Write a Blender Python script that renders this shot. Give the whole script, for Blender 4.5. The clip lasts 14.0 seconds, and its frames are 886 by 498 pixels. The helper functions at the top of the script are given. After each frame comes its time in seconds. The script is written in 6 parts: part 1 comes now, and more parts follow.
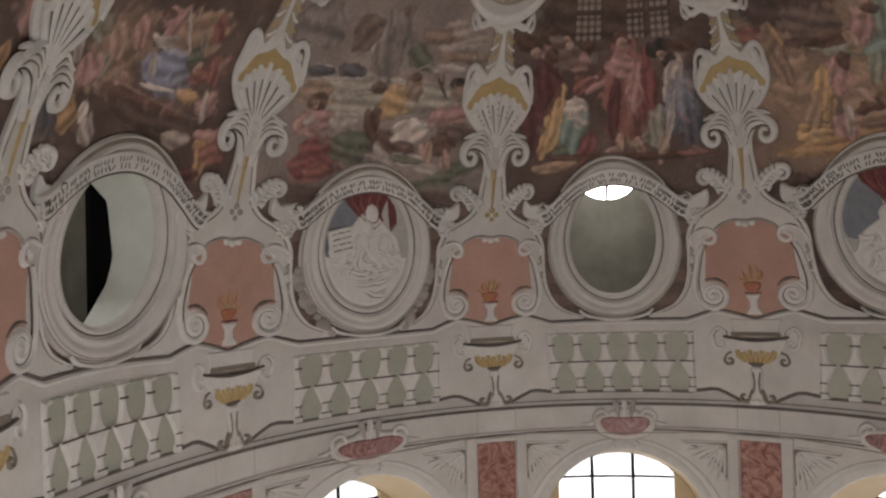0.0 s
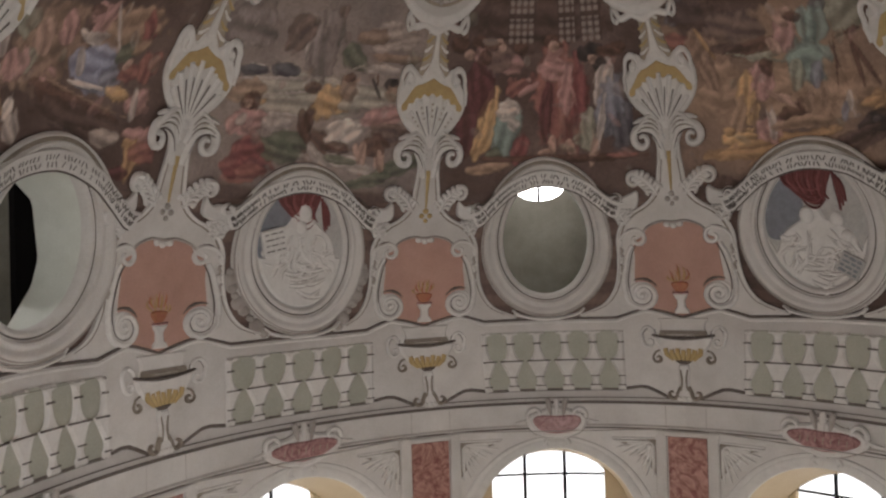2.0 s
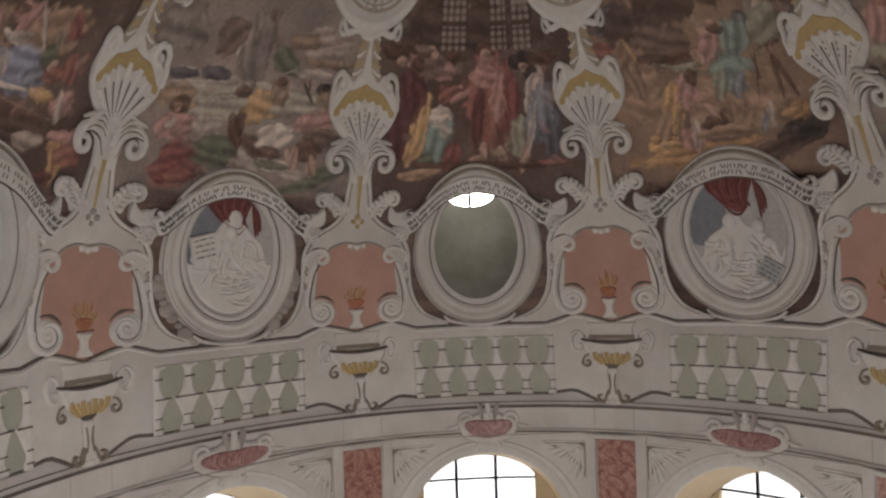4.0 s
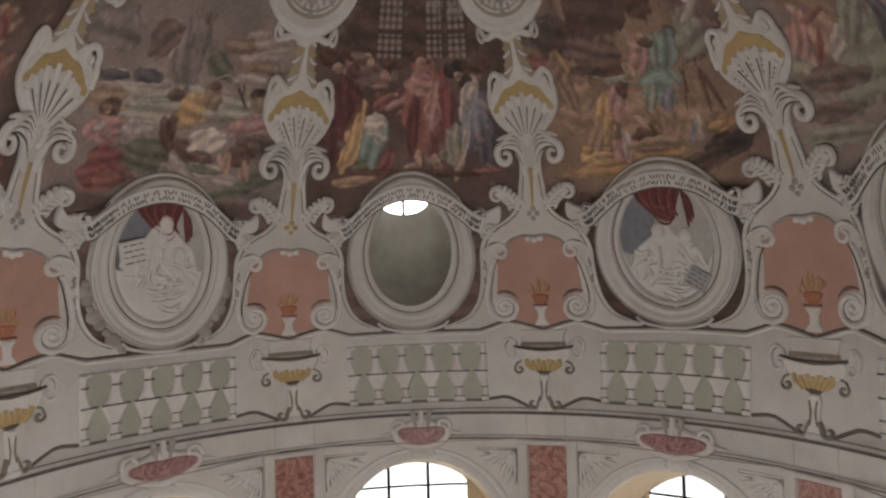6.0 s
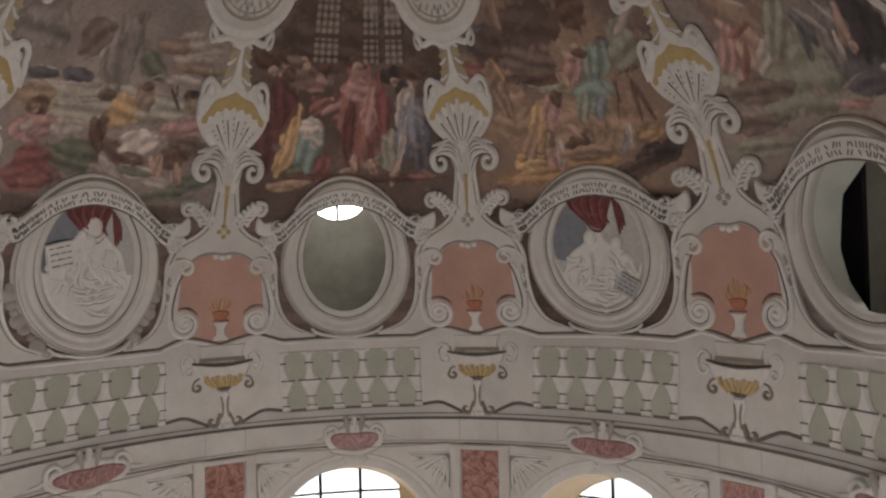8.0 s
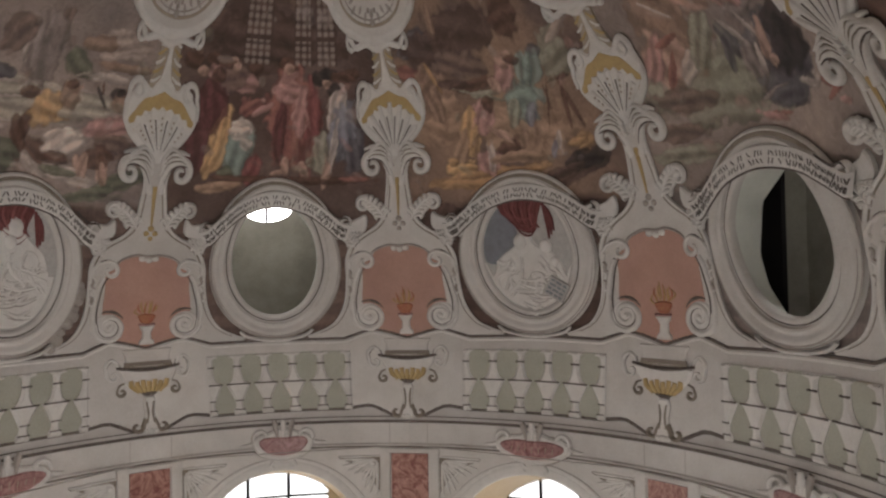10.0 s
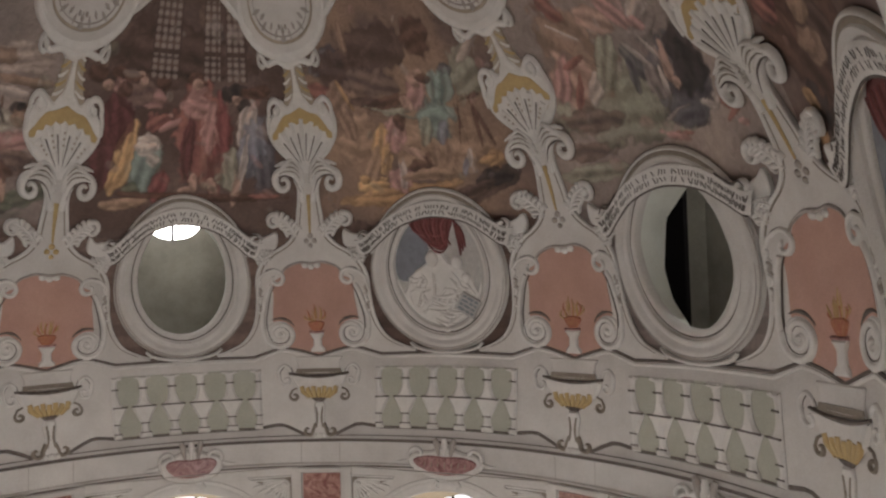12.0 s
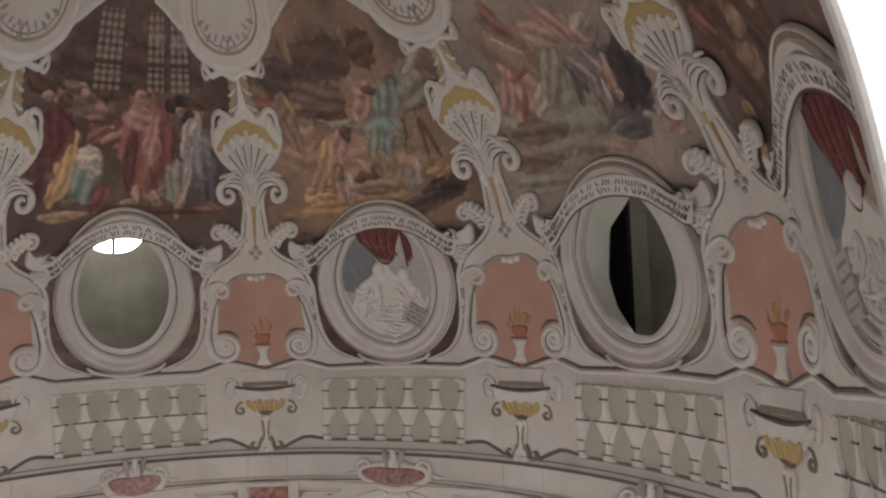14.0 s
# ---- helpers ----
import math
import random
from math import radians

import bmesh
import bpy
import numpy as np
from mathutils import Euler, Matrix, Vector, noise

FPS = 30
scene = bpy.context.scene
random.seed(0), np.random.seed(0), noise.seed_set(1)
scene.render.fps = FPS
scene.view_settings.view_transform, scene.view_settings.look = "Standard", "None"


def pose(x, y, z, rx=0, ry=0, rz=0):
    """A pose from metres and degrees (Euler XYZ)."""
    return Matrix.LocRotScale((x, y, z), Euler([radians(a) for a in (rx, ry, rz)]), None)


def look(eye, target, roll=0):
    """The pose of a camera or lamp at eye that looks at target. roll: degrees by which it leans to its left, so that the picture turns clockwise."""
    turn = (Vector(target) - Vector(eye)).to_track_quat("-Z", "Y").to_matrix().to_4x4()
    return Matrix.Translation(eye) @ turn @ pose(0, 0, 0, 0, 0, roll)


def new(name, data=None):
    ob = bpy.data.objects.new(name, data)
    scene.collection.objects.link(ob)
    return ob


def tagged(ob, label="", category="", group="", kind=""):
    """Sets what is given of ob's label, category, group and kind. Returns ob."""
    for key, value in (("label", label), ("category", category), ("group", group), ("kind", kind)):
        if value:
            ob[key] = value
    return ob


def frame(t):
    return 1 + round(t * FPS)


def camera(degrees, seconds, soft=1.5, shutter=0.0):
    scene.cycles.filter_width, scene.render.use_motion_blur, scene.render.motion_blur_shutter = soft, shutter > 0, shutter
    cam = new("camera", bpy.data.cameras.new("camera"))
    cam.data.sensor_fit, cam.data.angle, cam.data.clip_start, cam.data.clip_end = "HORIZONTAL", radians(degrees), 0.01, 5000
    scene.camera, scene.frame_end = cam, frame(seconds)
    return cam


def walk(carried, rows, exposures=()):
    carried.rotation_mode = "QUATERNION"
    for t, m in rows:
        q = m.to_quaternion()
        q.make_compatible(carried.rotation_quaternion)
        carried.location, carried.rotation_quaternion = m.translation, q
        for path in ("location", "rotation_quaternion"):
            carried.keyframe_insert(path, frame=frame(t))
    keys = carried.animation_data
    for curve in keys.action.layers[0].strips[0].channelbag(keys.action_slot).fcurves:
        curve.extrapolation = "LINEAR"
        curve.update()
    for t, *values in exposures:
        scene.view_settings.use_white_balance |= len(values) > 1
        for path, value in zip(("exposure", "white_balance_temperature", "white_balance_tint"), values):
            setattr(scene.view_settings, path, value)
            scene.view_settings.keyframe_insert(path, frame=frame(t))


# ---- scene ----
cam = camera(51.63, 14.0, soft=2.4)
FLOOR = 12.0  # height of the eye over the church floor
PATH = [  # t, x, y, z over the eye's first height, yaw, pitch, roll
    (0, -0.000, 0.000, -0.000, 0.00, 0.90, -1.47),
    (0.5, -0.014, -0.005, -0.000, -1.13, 0.80, -1.33),
    (1, -0.028, -0.009, -0.001, -2.19, 0.76, -1.49),
    (1.5, -0.043, -0.013, -0.002, -3.33, 0.80, -1.51),
    (2, -0.058, -0.018, -0.003, -4.38, 0.85, -1.59),
    (2.5, -0.074, -0.022, -0.004, -5.56, 0.86, -1.71),
    (3, -0.090, -0.026, -0.006, -6.68, 0.96, -1.74),
    (5.5, -0.179, -0.046, -0.015, -12.24, 1.38, -1.45),
    (6, -0.198, -0.049, -0.018, -13.35, 1.50, -1.46),
    (6.5, -0.218, -0.053, -0.020, -14.59, 1.62, -1.82),
    (7, -0.238, -0.057, -0.023, -15.65, 1.69, -1.60),
    (9.5, -0.347, -0.073, -0.040, -21.17, 1.90, -0.95),
    (10, -0.370, -0.076, -0.044, -22.42, 1.99, -0.97),
    (10.5, -0.394, -0.079, -0.048, -23.92, 2.31, -1.20),
    (11, -0.418, -0.082, -0.052, -25.34, 2.53, -1.25),
    (11.5, -0.443, -0.084, -0.056, -26.99, 2.84, -1.36),
    (12, -0.468, -0.087, -0.061, -28.32, 3.00, -1.48),
    (12.5, -0.494, -0.090, -0.066, -29.63, 3.11, -1.70),
    (13, -0.520, -0.092, -0.071, -30.82, 3.24, -1.53),
    (13.5, -0.547, -0.094, -0.076, -31.74, 3.46, -1.72),
    (14, -0.574, -0.097, -0.081, -32.07, 3.65, -2.16),
]


def sight(x, y, z, yaw, pitch, roll):
    a, b = radians(yaw), radians(pitch)
    eye = Vector((x, y, z + FLOOR))
    return look(eye, eye + Vector((-math.sin(a) * math.cos(b), math.cos(a) * math.cos(b), math.sin(b))), roll)


walk(cam, [(t, sight(*v)) for t, *v in PATH], exposures=[(0, -2.02), (7, -1.99), (11, -1.93), (14, -1.82)])

# ---- plan: an oval drum under a dome; rib k stands at THETA0 - STEP * (k - 2) ----
CX, CY, RA, RB, TURN = 1.537, 7.252, 5.0, 6.125, -0.260
STEP, THETA0 = 0.7451, -0.5195
BAY = 3.7          # nominal width of a bay
SPRING, RISE = -0.7, 5.4
OPEN_BAYS = (-0.5, 1.5, 3.5)
BAYS = (-1.5, -0.5, 0.5, 1.5, 2.5, 3.5, 4.5)
RIBS = (-1, 0, 1, 2, 3, 4, 5)


# ornament's shift off the regular grid, along and up, in metres, at five heights; fitted to the camera's view
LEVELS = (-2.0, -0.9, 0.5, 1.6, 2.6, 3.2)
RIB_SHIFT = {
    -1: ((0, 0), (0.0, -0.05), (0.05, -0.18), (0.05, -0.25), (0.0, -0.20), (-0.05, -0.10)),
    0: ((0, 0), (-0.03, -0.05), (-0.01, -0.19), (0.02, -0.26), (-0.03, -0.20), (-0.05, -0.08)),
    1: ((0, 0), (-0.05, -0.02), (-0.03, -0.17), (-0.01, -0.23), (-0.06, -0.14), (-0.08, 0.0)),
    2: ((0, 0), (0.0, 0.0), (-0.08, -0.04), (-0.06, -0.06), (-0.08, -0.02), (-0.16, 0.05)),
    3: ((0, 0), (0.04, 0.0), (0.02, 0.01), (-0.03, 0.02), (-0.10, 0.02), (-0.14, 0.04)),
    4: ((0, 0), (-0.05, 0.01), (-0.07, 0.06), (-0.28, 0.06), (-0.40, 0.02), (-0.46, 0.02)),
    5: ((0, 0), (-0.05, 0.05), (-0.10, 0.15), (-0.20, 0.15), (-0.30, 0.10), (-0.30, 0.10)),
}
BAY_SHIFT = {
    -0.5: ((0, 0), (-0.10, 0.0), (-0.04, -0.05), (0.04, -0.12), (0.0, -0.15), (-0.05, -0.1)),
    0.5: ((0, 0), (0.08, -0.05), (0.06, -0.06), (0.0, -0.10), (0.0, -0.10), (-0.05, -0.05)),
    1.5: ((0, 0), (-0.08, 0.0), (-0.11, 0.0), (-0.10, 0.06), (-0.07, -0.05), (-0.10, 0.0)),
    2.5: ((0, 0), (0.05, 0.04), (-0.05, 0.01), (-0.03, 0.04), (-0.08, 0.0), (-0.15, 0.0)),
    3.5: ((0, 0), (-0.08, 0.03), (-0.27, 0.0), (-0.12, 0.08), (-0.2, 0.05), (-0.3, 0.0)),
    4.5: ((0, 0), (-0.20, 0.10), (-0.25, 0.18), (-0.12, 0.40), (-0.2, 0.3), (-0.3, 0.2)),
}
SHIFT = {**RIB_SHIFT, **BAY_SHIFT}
SPREAD = {-0.5: 1.26, 0.5: 1.0, 1.5: 1.04, 2.5: 1.06, 3.5: 1.08, 4.5: 1.15}  # width of each oval, scaled to fit the camera's view


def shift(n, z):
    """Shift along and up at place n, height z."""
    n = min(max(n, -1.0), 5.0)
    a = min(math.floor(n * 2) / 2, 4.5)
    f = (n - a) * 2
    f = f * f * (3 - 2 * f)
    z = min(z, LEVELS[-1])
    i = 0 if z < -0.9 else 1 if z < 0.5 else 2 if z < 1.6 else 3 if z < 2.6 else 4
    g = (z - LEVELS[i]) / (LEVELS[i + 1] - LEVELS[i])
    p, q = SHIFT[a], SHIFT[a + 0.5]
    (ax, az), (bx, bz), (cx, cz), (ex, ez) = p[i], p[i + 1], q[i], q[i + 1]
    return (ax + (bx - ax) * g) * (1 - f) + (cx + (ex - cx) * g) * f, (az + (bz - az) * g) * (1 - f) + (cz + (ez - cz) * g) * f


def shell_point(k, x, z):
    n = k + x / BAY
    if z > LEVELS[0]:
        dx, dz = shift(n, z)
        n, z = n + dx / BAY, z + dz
    n = n * 0.82 if n < 0 else 4 + (n - 4) * 0.82 if n > 4 else n  # end bays squeezed to fit the camera's view
    th = THETA0 - STEP * (n - 2) - TURN
    lift = max(z - SPRING, 0) / RISE
    q = math.sqrt(max(1 - lift * lift, 0))
    u, v = -math.sin(th) * RA * q, math.cos(th) * RB * q
    c, s = math.cos(TURN), math.sin(TURN)
    return Vector((CX + u * c - v * s, CY + u * s + v * c, z + FLOOR))


def on_shell(k, x, z, d=0.0):
    """A point of rib or bay k, x along the wall, z over the eye, d inward from the wall's face."""
    p = shell_point(k, x, z)
    if d == 0:
        return p
    c, s = math.cos(TURN), math.sin(TURN)
    dx, dy = p.x - CX, p.y - CY
    u, v = (dx * c + dy * s) / RA ** 2, (-dx * s + dy * c) / RB ** 2
    n = Vector((u * c - v * s, u * s + v * c, max(p.z - FLOOR - SPRING, 0) / RISE ** 2)).normalized()
    return p - n * d


# ---- light ----
world = bpy.data.worlds.new("sky")
scene.world = world
world.use_nodes = True
wn = world.node_tree.nodes
sky = wn.new("ShaderNodeTexSky")
sky.sky_type, sky.sun_disc, sky.sun_elevation, sky.sun_rotation = "NISHITA", False, radians(38), radians(150)
wn["Background"].inputs["Strength"].default_value = 0.12
world.node_tree.links.new(sky.outputs[0], wn["Background"].inputs["Color"])
sun = new("sun", bpy.data.lights.new("sun", "SUN"))
sun.data.energy, sun.data.angle, sun.data.color = 2.0, radians(0.5), (1, 0.95, 0.88)
sun.matrix_world = look((0, 0, 60), (20, 30, 10))


def window_light(name, m, w, h, watts, color=(1.0, 0.972, 0.962)):
    lamp = new(name, bpy.data.lights.new(name, "AREA"))
    lamp.data.shape, lamp.data.size, lamp.data.size_y = "RECTANGLE", w, h
    lamp.data.energy, lamp.data.color = watts, color
    lamp.matrix_world = m
    return lamp


for k in (-1.5, -0.5, 0.5, 1.5, 2.5, 3.5, 4.5, 5.5, 6.5):
    p = on_shell(k, 0, -4.9, -1.2)
    window_light("window_light", look(p, on_shell(k, 0, -4.9, 1.0)), 2.4, 5.2, {-1.5: 120, -0.5: 170, 0.5: 320, 2.5: 320, 3.5: 110, 4.5: 60, 5.5: 520, 6.5: 1150}.get(k, 400))

# ---- materials ----
def srgb(r, g, b):
    return tuple(((c / 255 + 0.055) / 1.055) ** 2.4 if c > 10 else c / 3294 for c in (r, g, b))


def material(name, color, second=None, rough=0.75, scale=6.0, fine=60.0, bump=0.15, mix=0.5, metal=0.0, streak=None, swirl=0.0):
    """Painted or stucco surface: two tones in patches, fine grain, small relief, varied from piece to piece."""
    m = bpy.data.materials.new(name)
    m.use_nodes = True
    nt = m.node_tree
    bsdf = nt.nodes["Principled BSDF"]
    bsdf.inputs["Roughness"].default_value, bsdf.inputs["Metallic"].default_value = rough, metal
    second = second or tuple(c * 0.8 for c in color)
    tc = nt.nodes.new("ShaderNodeTexCoord")
    big, small = nt.nodes.new("ShaderNodeTexNoise"), nt.nodes.new("ShaderNodeTexNoise")
    big.inputs["Scale"].default_value, big.inputs["Detail"].default_value = scale, 6
    big.inputs["Roughness"].default_value, big.inputs["Distortion"].default_value = 0.62, swirl
    small.inputs["Scale"].default_value, small.inputs["Detail"].default_value = fine, 4
    src = tc.outputs["Object"]
    if streak:
        mp = nt.nodes.new("ShaderNodeMapping")
        mp.inputs["Scale"].default_value = streak
        nt.links.new(src, mp.inputs[0])
        src = mp.outputs[0]
    nt.links.new(src, big.inputs["Vector"])
    nt.links.new(tc.outputs["Object"], small.inputs["Vector"])
    ramp = nt.nodes.new("ShaderNodeValToRGB")
    ramp.color_ramp.elements[0].position, ramp.color_ramp.elements[1].position = 0.5 - mix * 0.4, 0.5 + mix * 0.4
    ramp.color_ramp.elements[0].color, ramp.color_ramp.elements[1].color = (*second, 1), (*color, 1)
    nt.links.new(big.outputs["Fac"], ramp.inputs[0])
    info, hsv = nt.nodes.new("ShaderNodeObjectInfo"), nt.nodes.new("ShaderNodeHueSaturation")
    mr = nt.nodes.new("ShaderNodeMapRange")
    mr.inputs["To Min"].default_value, mr.inputs["To Max"].default_value = 0.94, 1.05
    nt.links.new(info.outputs["Random"], mr.inputs["Value"])
    nt.links.new(mr.outputs[0], hsv.inputs["Value"])
    nt.links.new(ramp.outputs[0], hsv.inputs["Color"])
    grain = nt.nodes.new("ShaderNodeMix")
    grain.data_type, grain.blend_type = "RGBA", "OVERLAY"
    grain.inputs["Factor"].default_value = 0.22
    nt.links.new(hsv.outputs[0], grain.inputs["A"])
    nt.links.new(small.outputs["Fac"], grain.inputs["B"])
    nt.links.new(grain.outputs["Result"], bsdf.inputs["Base Color"])
    bp = nt.nodes.new("ShaderNodeBump")
    bp.inputs["Strength"].default_value, bp.inputs["Distance"].default_value = bump, 0.01
    nt.links.new(small.outputs["Fac"], bp.inputs["Height"])
    nt.links.new(bp.outputs[0], bsdf.inputs["Normal"])
    return m


STUCCO = material("white_stucco", (0.69, 0.655, 0.62), (0.53, 0.495, 0.46), scale=2.2, mix=0.75)
STUCCO_B = material("ivory_stucco", (0.75, 0.72, 0.685), (0.60, 0.57, 0.535), scale=9, mix=0.8)
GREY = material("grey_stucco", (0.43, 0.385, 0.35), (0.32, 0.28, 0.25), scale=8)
# umber of drawn lines, many of them painted shade along edges and grooves
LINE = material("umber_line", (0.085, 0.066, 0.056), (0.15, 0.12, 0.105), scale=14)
GREEN = material("sage_green_paint", (0.435, 0.425, 0.355), (0.375, 0.365, 0.30), scale=2.5)
PINK = material("salmon_paint", (0.50, 0.30, 0.24), (0.43, 0.25, 0.20), scale=2.5)
BROWN = material("umber_paint", (0.135, 0.082, 0.060), (0.20, 0.13, 0.095), scale=5, mix=0.7)
GOLD = material("ochre_gilding", (0.53, 0.385, 0.17), (0.40, 0.275, 0.12), rough=0.55, scale=14, mix=0.8)
MARBLE = material("red_marble", (0.46, 0.25, 0.20), (0.20, 0.065, 0.05), rough=0.35, scale=4.5, mix=0.3, swirl=3.0)
ROSE = material("rose_marble", (0.46, 0.26, 0.24), (0.19, 0.07, 0.07), rough=0.4, scale=6, mix=0.35, swirl=2.5)
CREAM = material("cream_plaster", (0.62, 0.50, 0.33), (0.55, 0.43, 0.28), scale=2)
SANDY = material("sand_plaster", (0.42, 0.35, 0.27), (0.34, 0.28, 0.22), scale=10)
TAUPE = material("taupe_plaster", (0.27, 0.225, 0.18), (0.20, 0.165, 0.13), scale=12)
REVEAL = material("pale_plaster", (0.72, 0.73, 0.67), (0.58, 0.59, 0.53), scale=4, mix=0.9)
DAMP = material("damp_plaster", (0.36, 0.335, 0.28), (0.17, 0.155, 0.125), scale=2.6, mix=0.9)
# near-black of the sheet that replaces the unlit void
BLACK = material("black_void", (0.005, 0.004, 0.004), rough=1.0, bump=0.05)
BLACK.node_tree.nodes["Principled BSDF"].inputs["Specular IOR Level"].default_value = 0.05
IRON = material("iron_bar", (0.03, 0.03, 0.035), rough=0.6, metal=0.6)
FLAME = material("flame_red_paint", (0.36, 0.105, 0.07), (0.42, 0.20, 0.10), scale=20)
OCHRE = material("ochre_paint", (0.46, 0.32, 0.14), (0.36, 0.20, 0.09), scale=20)
CURTAIN = material("crimson_paint", (0.20, 0.062, 0.056), (0.11, 0.028, 0.028), scale=10, mix=0.7)
BLUEGREY = material("blue_grey_paint", (0.24, 0.25, 0.28), (0.18, 0.18, 0.20), scale=8)
PAPER = material("grey_paper_paint", (0.50, 0.48, 0.45), (0.40, 0.38, 0.36), scale=15)
INK = material("faded_ink", (0.12, 0.10, 0.09), rough=0.8)

glass = bpy.data.materials.new("window_glass")
glass.use_nodes = True
gb = glass.node_tree.nodes["Principled BSDF"]
gb.inputs["Base Color"].default_value = (0.97, 0.99, 1, 1)
gb.inputs["Transmission Weight"].default_value, gb.inputs["Roughness"].default_value, gb.inputs["IOR"].default_value = 1, 0.0, 1.02


# ---- shaping ----
from mathutils.geometry import tessellate_polygon


def smooth(pts, n=6, closed=False):
    """A smooth curve through the points."""
    pts = [Vector(p) for p in pts]
    out, m = [], len(pts)
    for i in range(m if closed else m - 1):
        if closed:
            a, b, c, d = (pts[(i + j) % m] for j in (-1, 0, 1, 2))
        else:
            a, b, c, d = pts[max(i - 1, 0)], pts[i], pts[i + 1], pts[min(i + 2, m - 1)]
        for j in range(n):
            t = j / n
            out.append(0.5 * (2 * b + (c - a) * t + (2 * a - 5 * b + 4 * c - d) * t * t + (3 * b - a - 3 * c + d) * t ** 3))
    if not closed:
        out.append(pts[-1])
    return out


def mirror(pts):
    """A symmetric outline from its right half, given from the bottom up."""
    return list(pts) + [(-x, z) for x, z in reversed(list(pts)) if abs(x) > 1e-6]


def ellipse(cx, cz, rx, rz, n=48, a0=0.0, a1=360.0):
    steps = n if a1 - a0 >= 360 else n + 1
    return [(cx + rx * math.cos(radians(a0 + (a1 - a0) * i / n)), cz + rz * math.sin(radians(a0 + (a1 - a0) * i / n))) for i in range(steps)]


def spiral(cx, cz, r0, r1, a0, a1, n=28):
    return [(cx + (r0 + (r1 - r0) * i / n) * math.cos(radians(a0 + (a1 - a0) * i / n)), cz + (r0 + (r1 - r0) * i / n) * math.sin(radians(a0 + (a1 - a0) * i / n))) for i in range(n + 1)]


def plate(bm, k, pts, d0, d1, bevel=0.012, cell=0.14):
    """A raised or sunk slab with a bevelled rim that follows the curved wall."""
    pts = [Vector((p[0], p[1])) for p in pts]
    area = sum(a.x * b.y - b.x * a.y for a, b in zip(pts, pts[1:] + pts[:1]))
    if area < 0:
        pts.reverse()
    n = len(pts)
    inner = []
    for i in range(n):
        e = (pts[(i + 1) % n] - pts[i - 1])
        e = Vector((-e.y, e.x)).normalized() if e.length > 1e-9 else Vector((0, 0))
        inner.append(pts[i] + e * bevel)
    flat = bmesh.new()
    vs = [flat.verts.new((p.x, p.y, 0)) for p in inner]
    for tri in tessellate_polygon([[Vector((p.x, p.y, 0)) for p in inner]]):
        if len(set(tri)) == 3 and not flat.faces.get([vs[i] for i in tri]):
            flat.faces.new([vs[i] for i in tri])
    for axis in (0, 1):
        vals = [v.co[axis] for v in flat.verts]
        g = math.floor(min(vals) / cell) * cell + cell
        while g < max(vals):
            co, no = [0, 0, 0], [0, 0, 0]
            co[axis], no[axis] = g, 1
            bmesh.ops.bisect_plane(flat, geom=flat.verts[:] + flat.edges[:] + flat.faces[:], plane_co=co, plane_no=no, dist=1e-6)
            g += cell
    made = {v: bm.verts.new(on_shell(k, v.co.x, v.co.y, d1)) for v in flat.verts}
    for f in flat.faces:
        bm.faces.new([made[v] for v in f.verts])
    flat.free()
    rim = [bm.verts.new(on_shell(k, p.x, p.y, d1)) for p in inner]
    mid = [bm.verts.new(on_shell(k, p.x, p.y, d1 - bevel * 0.9)) for p in pts]
    low = [bm.verts.new(on_shell(k, p.x, p.y, d0)) for p in pts]
    for i in range(n):
        j = (i + 1) % n
        bm.faces.new((mid[i], mid[j], rim[j], rim[i]))
        bm.faces.new((low[i], low[j], mid[j], mid[i]))


def stroke(bm, k, pts, widths, height, d0=0.0, closed=False, ring=7, flat=0.0):
    """A rounded moulding along a line on the wall. widths: one half-width, or first, middle and last."""
    pts = [Vector((p[0], p[1])) for p in pts]
    n = len(pts)
    if isinstance(widths, (int, float)):
        widths = (widths, widths, widths)
    rows = []
    for i, p in enumerate(pts):
        a = pts[i - 1] if (closed or i) else p
        b = pts[(i + 1) % n] if (closed or i < n - 1) else p
        e = b - a
        e = Vector((-e.y, e.x)).normalized() if e.length > 1e-9 else Vector((0, 1))
        s = i / max(n - 1, 1)
        w = widths[0] + (widths[1] - widths[0]) * s * 2 if s < 0.5 else widths[1] + (widths[2] - widths[1]) * (s * 2 - 1)
        hh = height * (0.35 + 0.65 * min(w / max(widths), 1))
        row = []
        for j in range(ring):
            g = math.pi * j / (ring - 1)
            q = p + e * w * math.cos(g)
            row.append(bm.verts.new(on_shell(k, q.x, q.y, d0 + hh * max(math.sin(g), 0) ** (1 - flat))))
        rows.append(row)
    for i in range(n if closed else n - 1):
        a, b = rows[i], rows[(i + 1) % n]
        for j in range(ring - 1):
            bm.faces.new((a[j], a[j + 1], b[j + 1], b[j]))
    if not closed:
        for row in (rows[0], rows[-1]):
            if ring > 2:
                bm.faces.new(row)


def knob(bm, k, x, z, r, h, d0=0.0, rz=None, n=12):
    """A rounded boss."""
    rz = rz or r
    rings = []
    for i in range(4):
        g = math.pi / 2 * i / 4
        rings.append([bm.verts.new(on_shell(k, x + r * math.cos(g) * math.cos(2 * math.pi * j / n), z + rz * math.cos(g) * math.sin(2 * math.pi * j / n), d0 + h * math.sin(g))) for j in range(n)])
    top = bm.verts.new(on_shell(k, x, z, d0 + h))
    for a, b in zip(rings, rings[1:]):
        for j in range(n):
            bm.faces.new((a[j], a[(j + 1) % n], b[(j + 1) % n], b[j]))
    for j in range(n):
        bm.faces.new((rings[-1][j], rings[-1][(j + 1) % n], top))


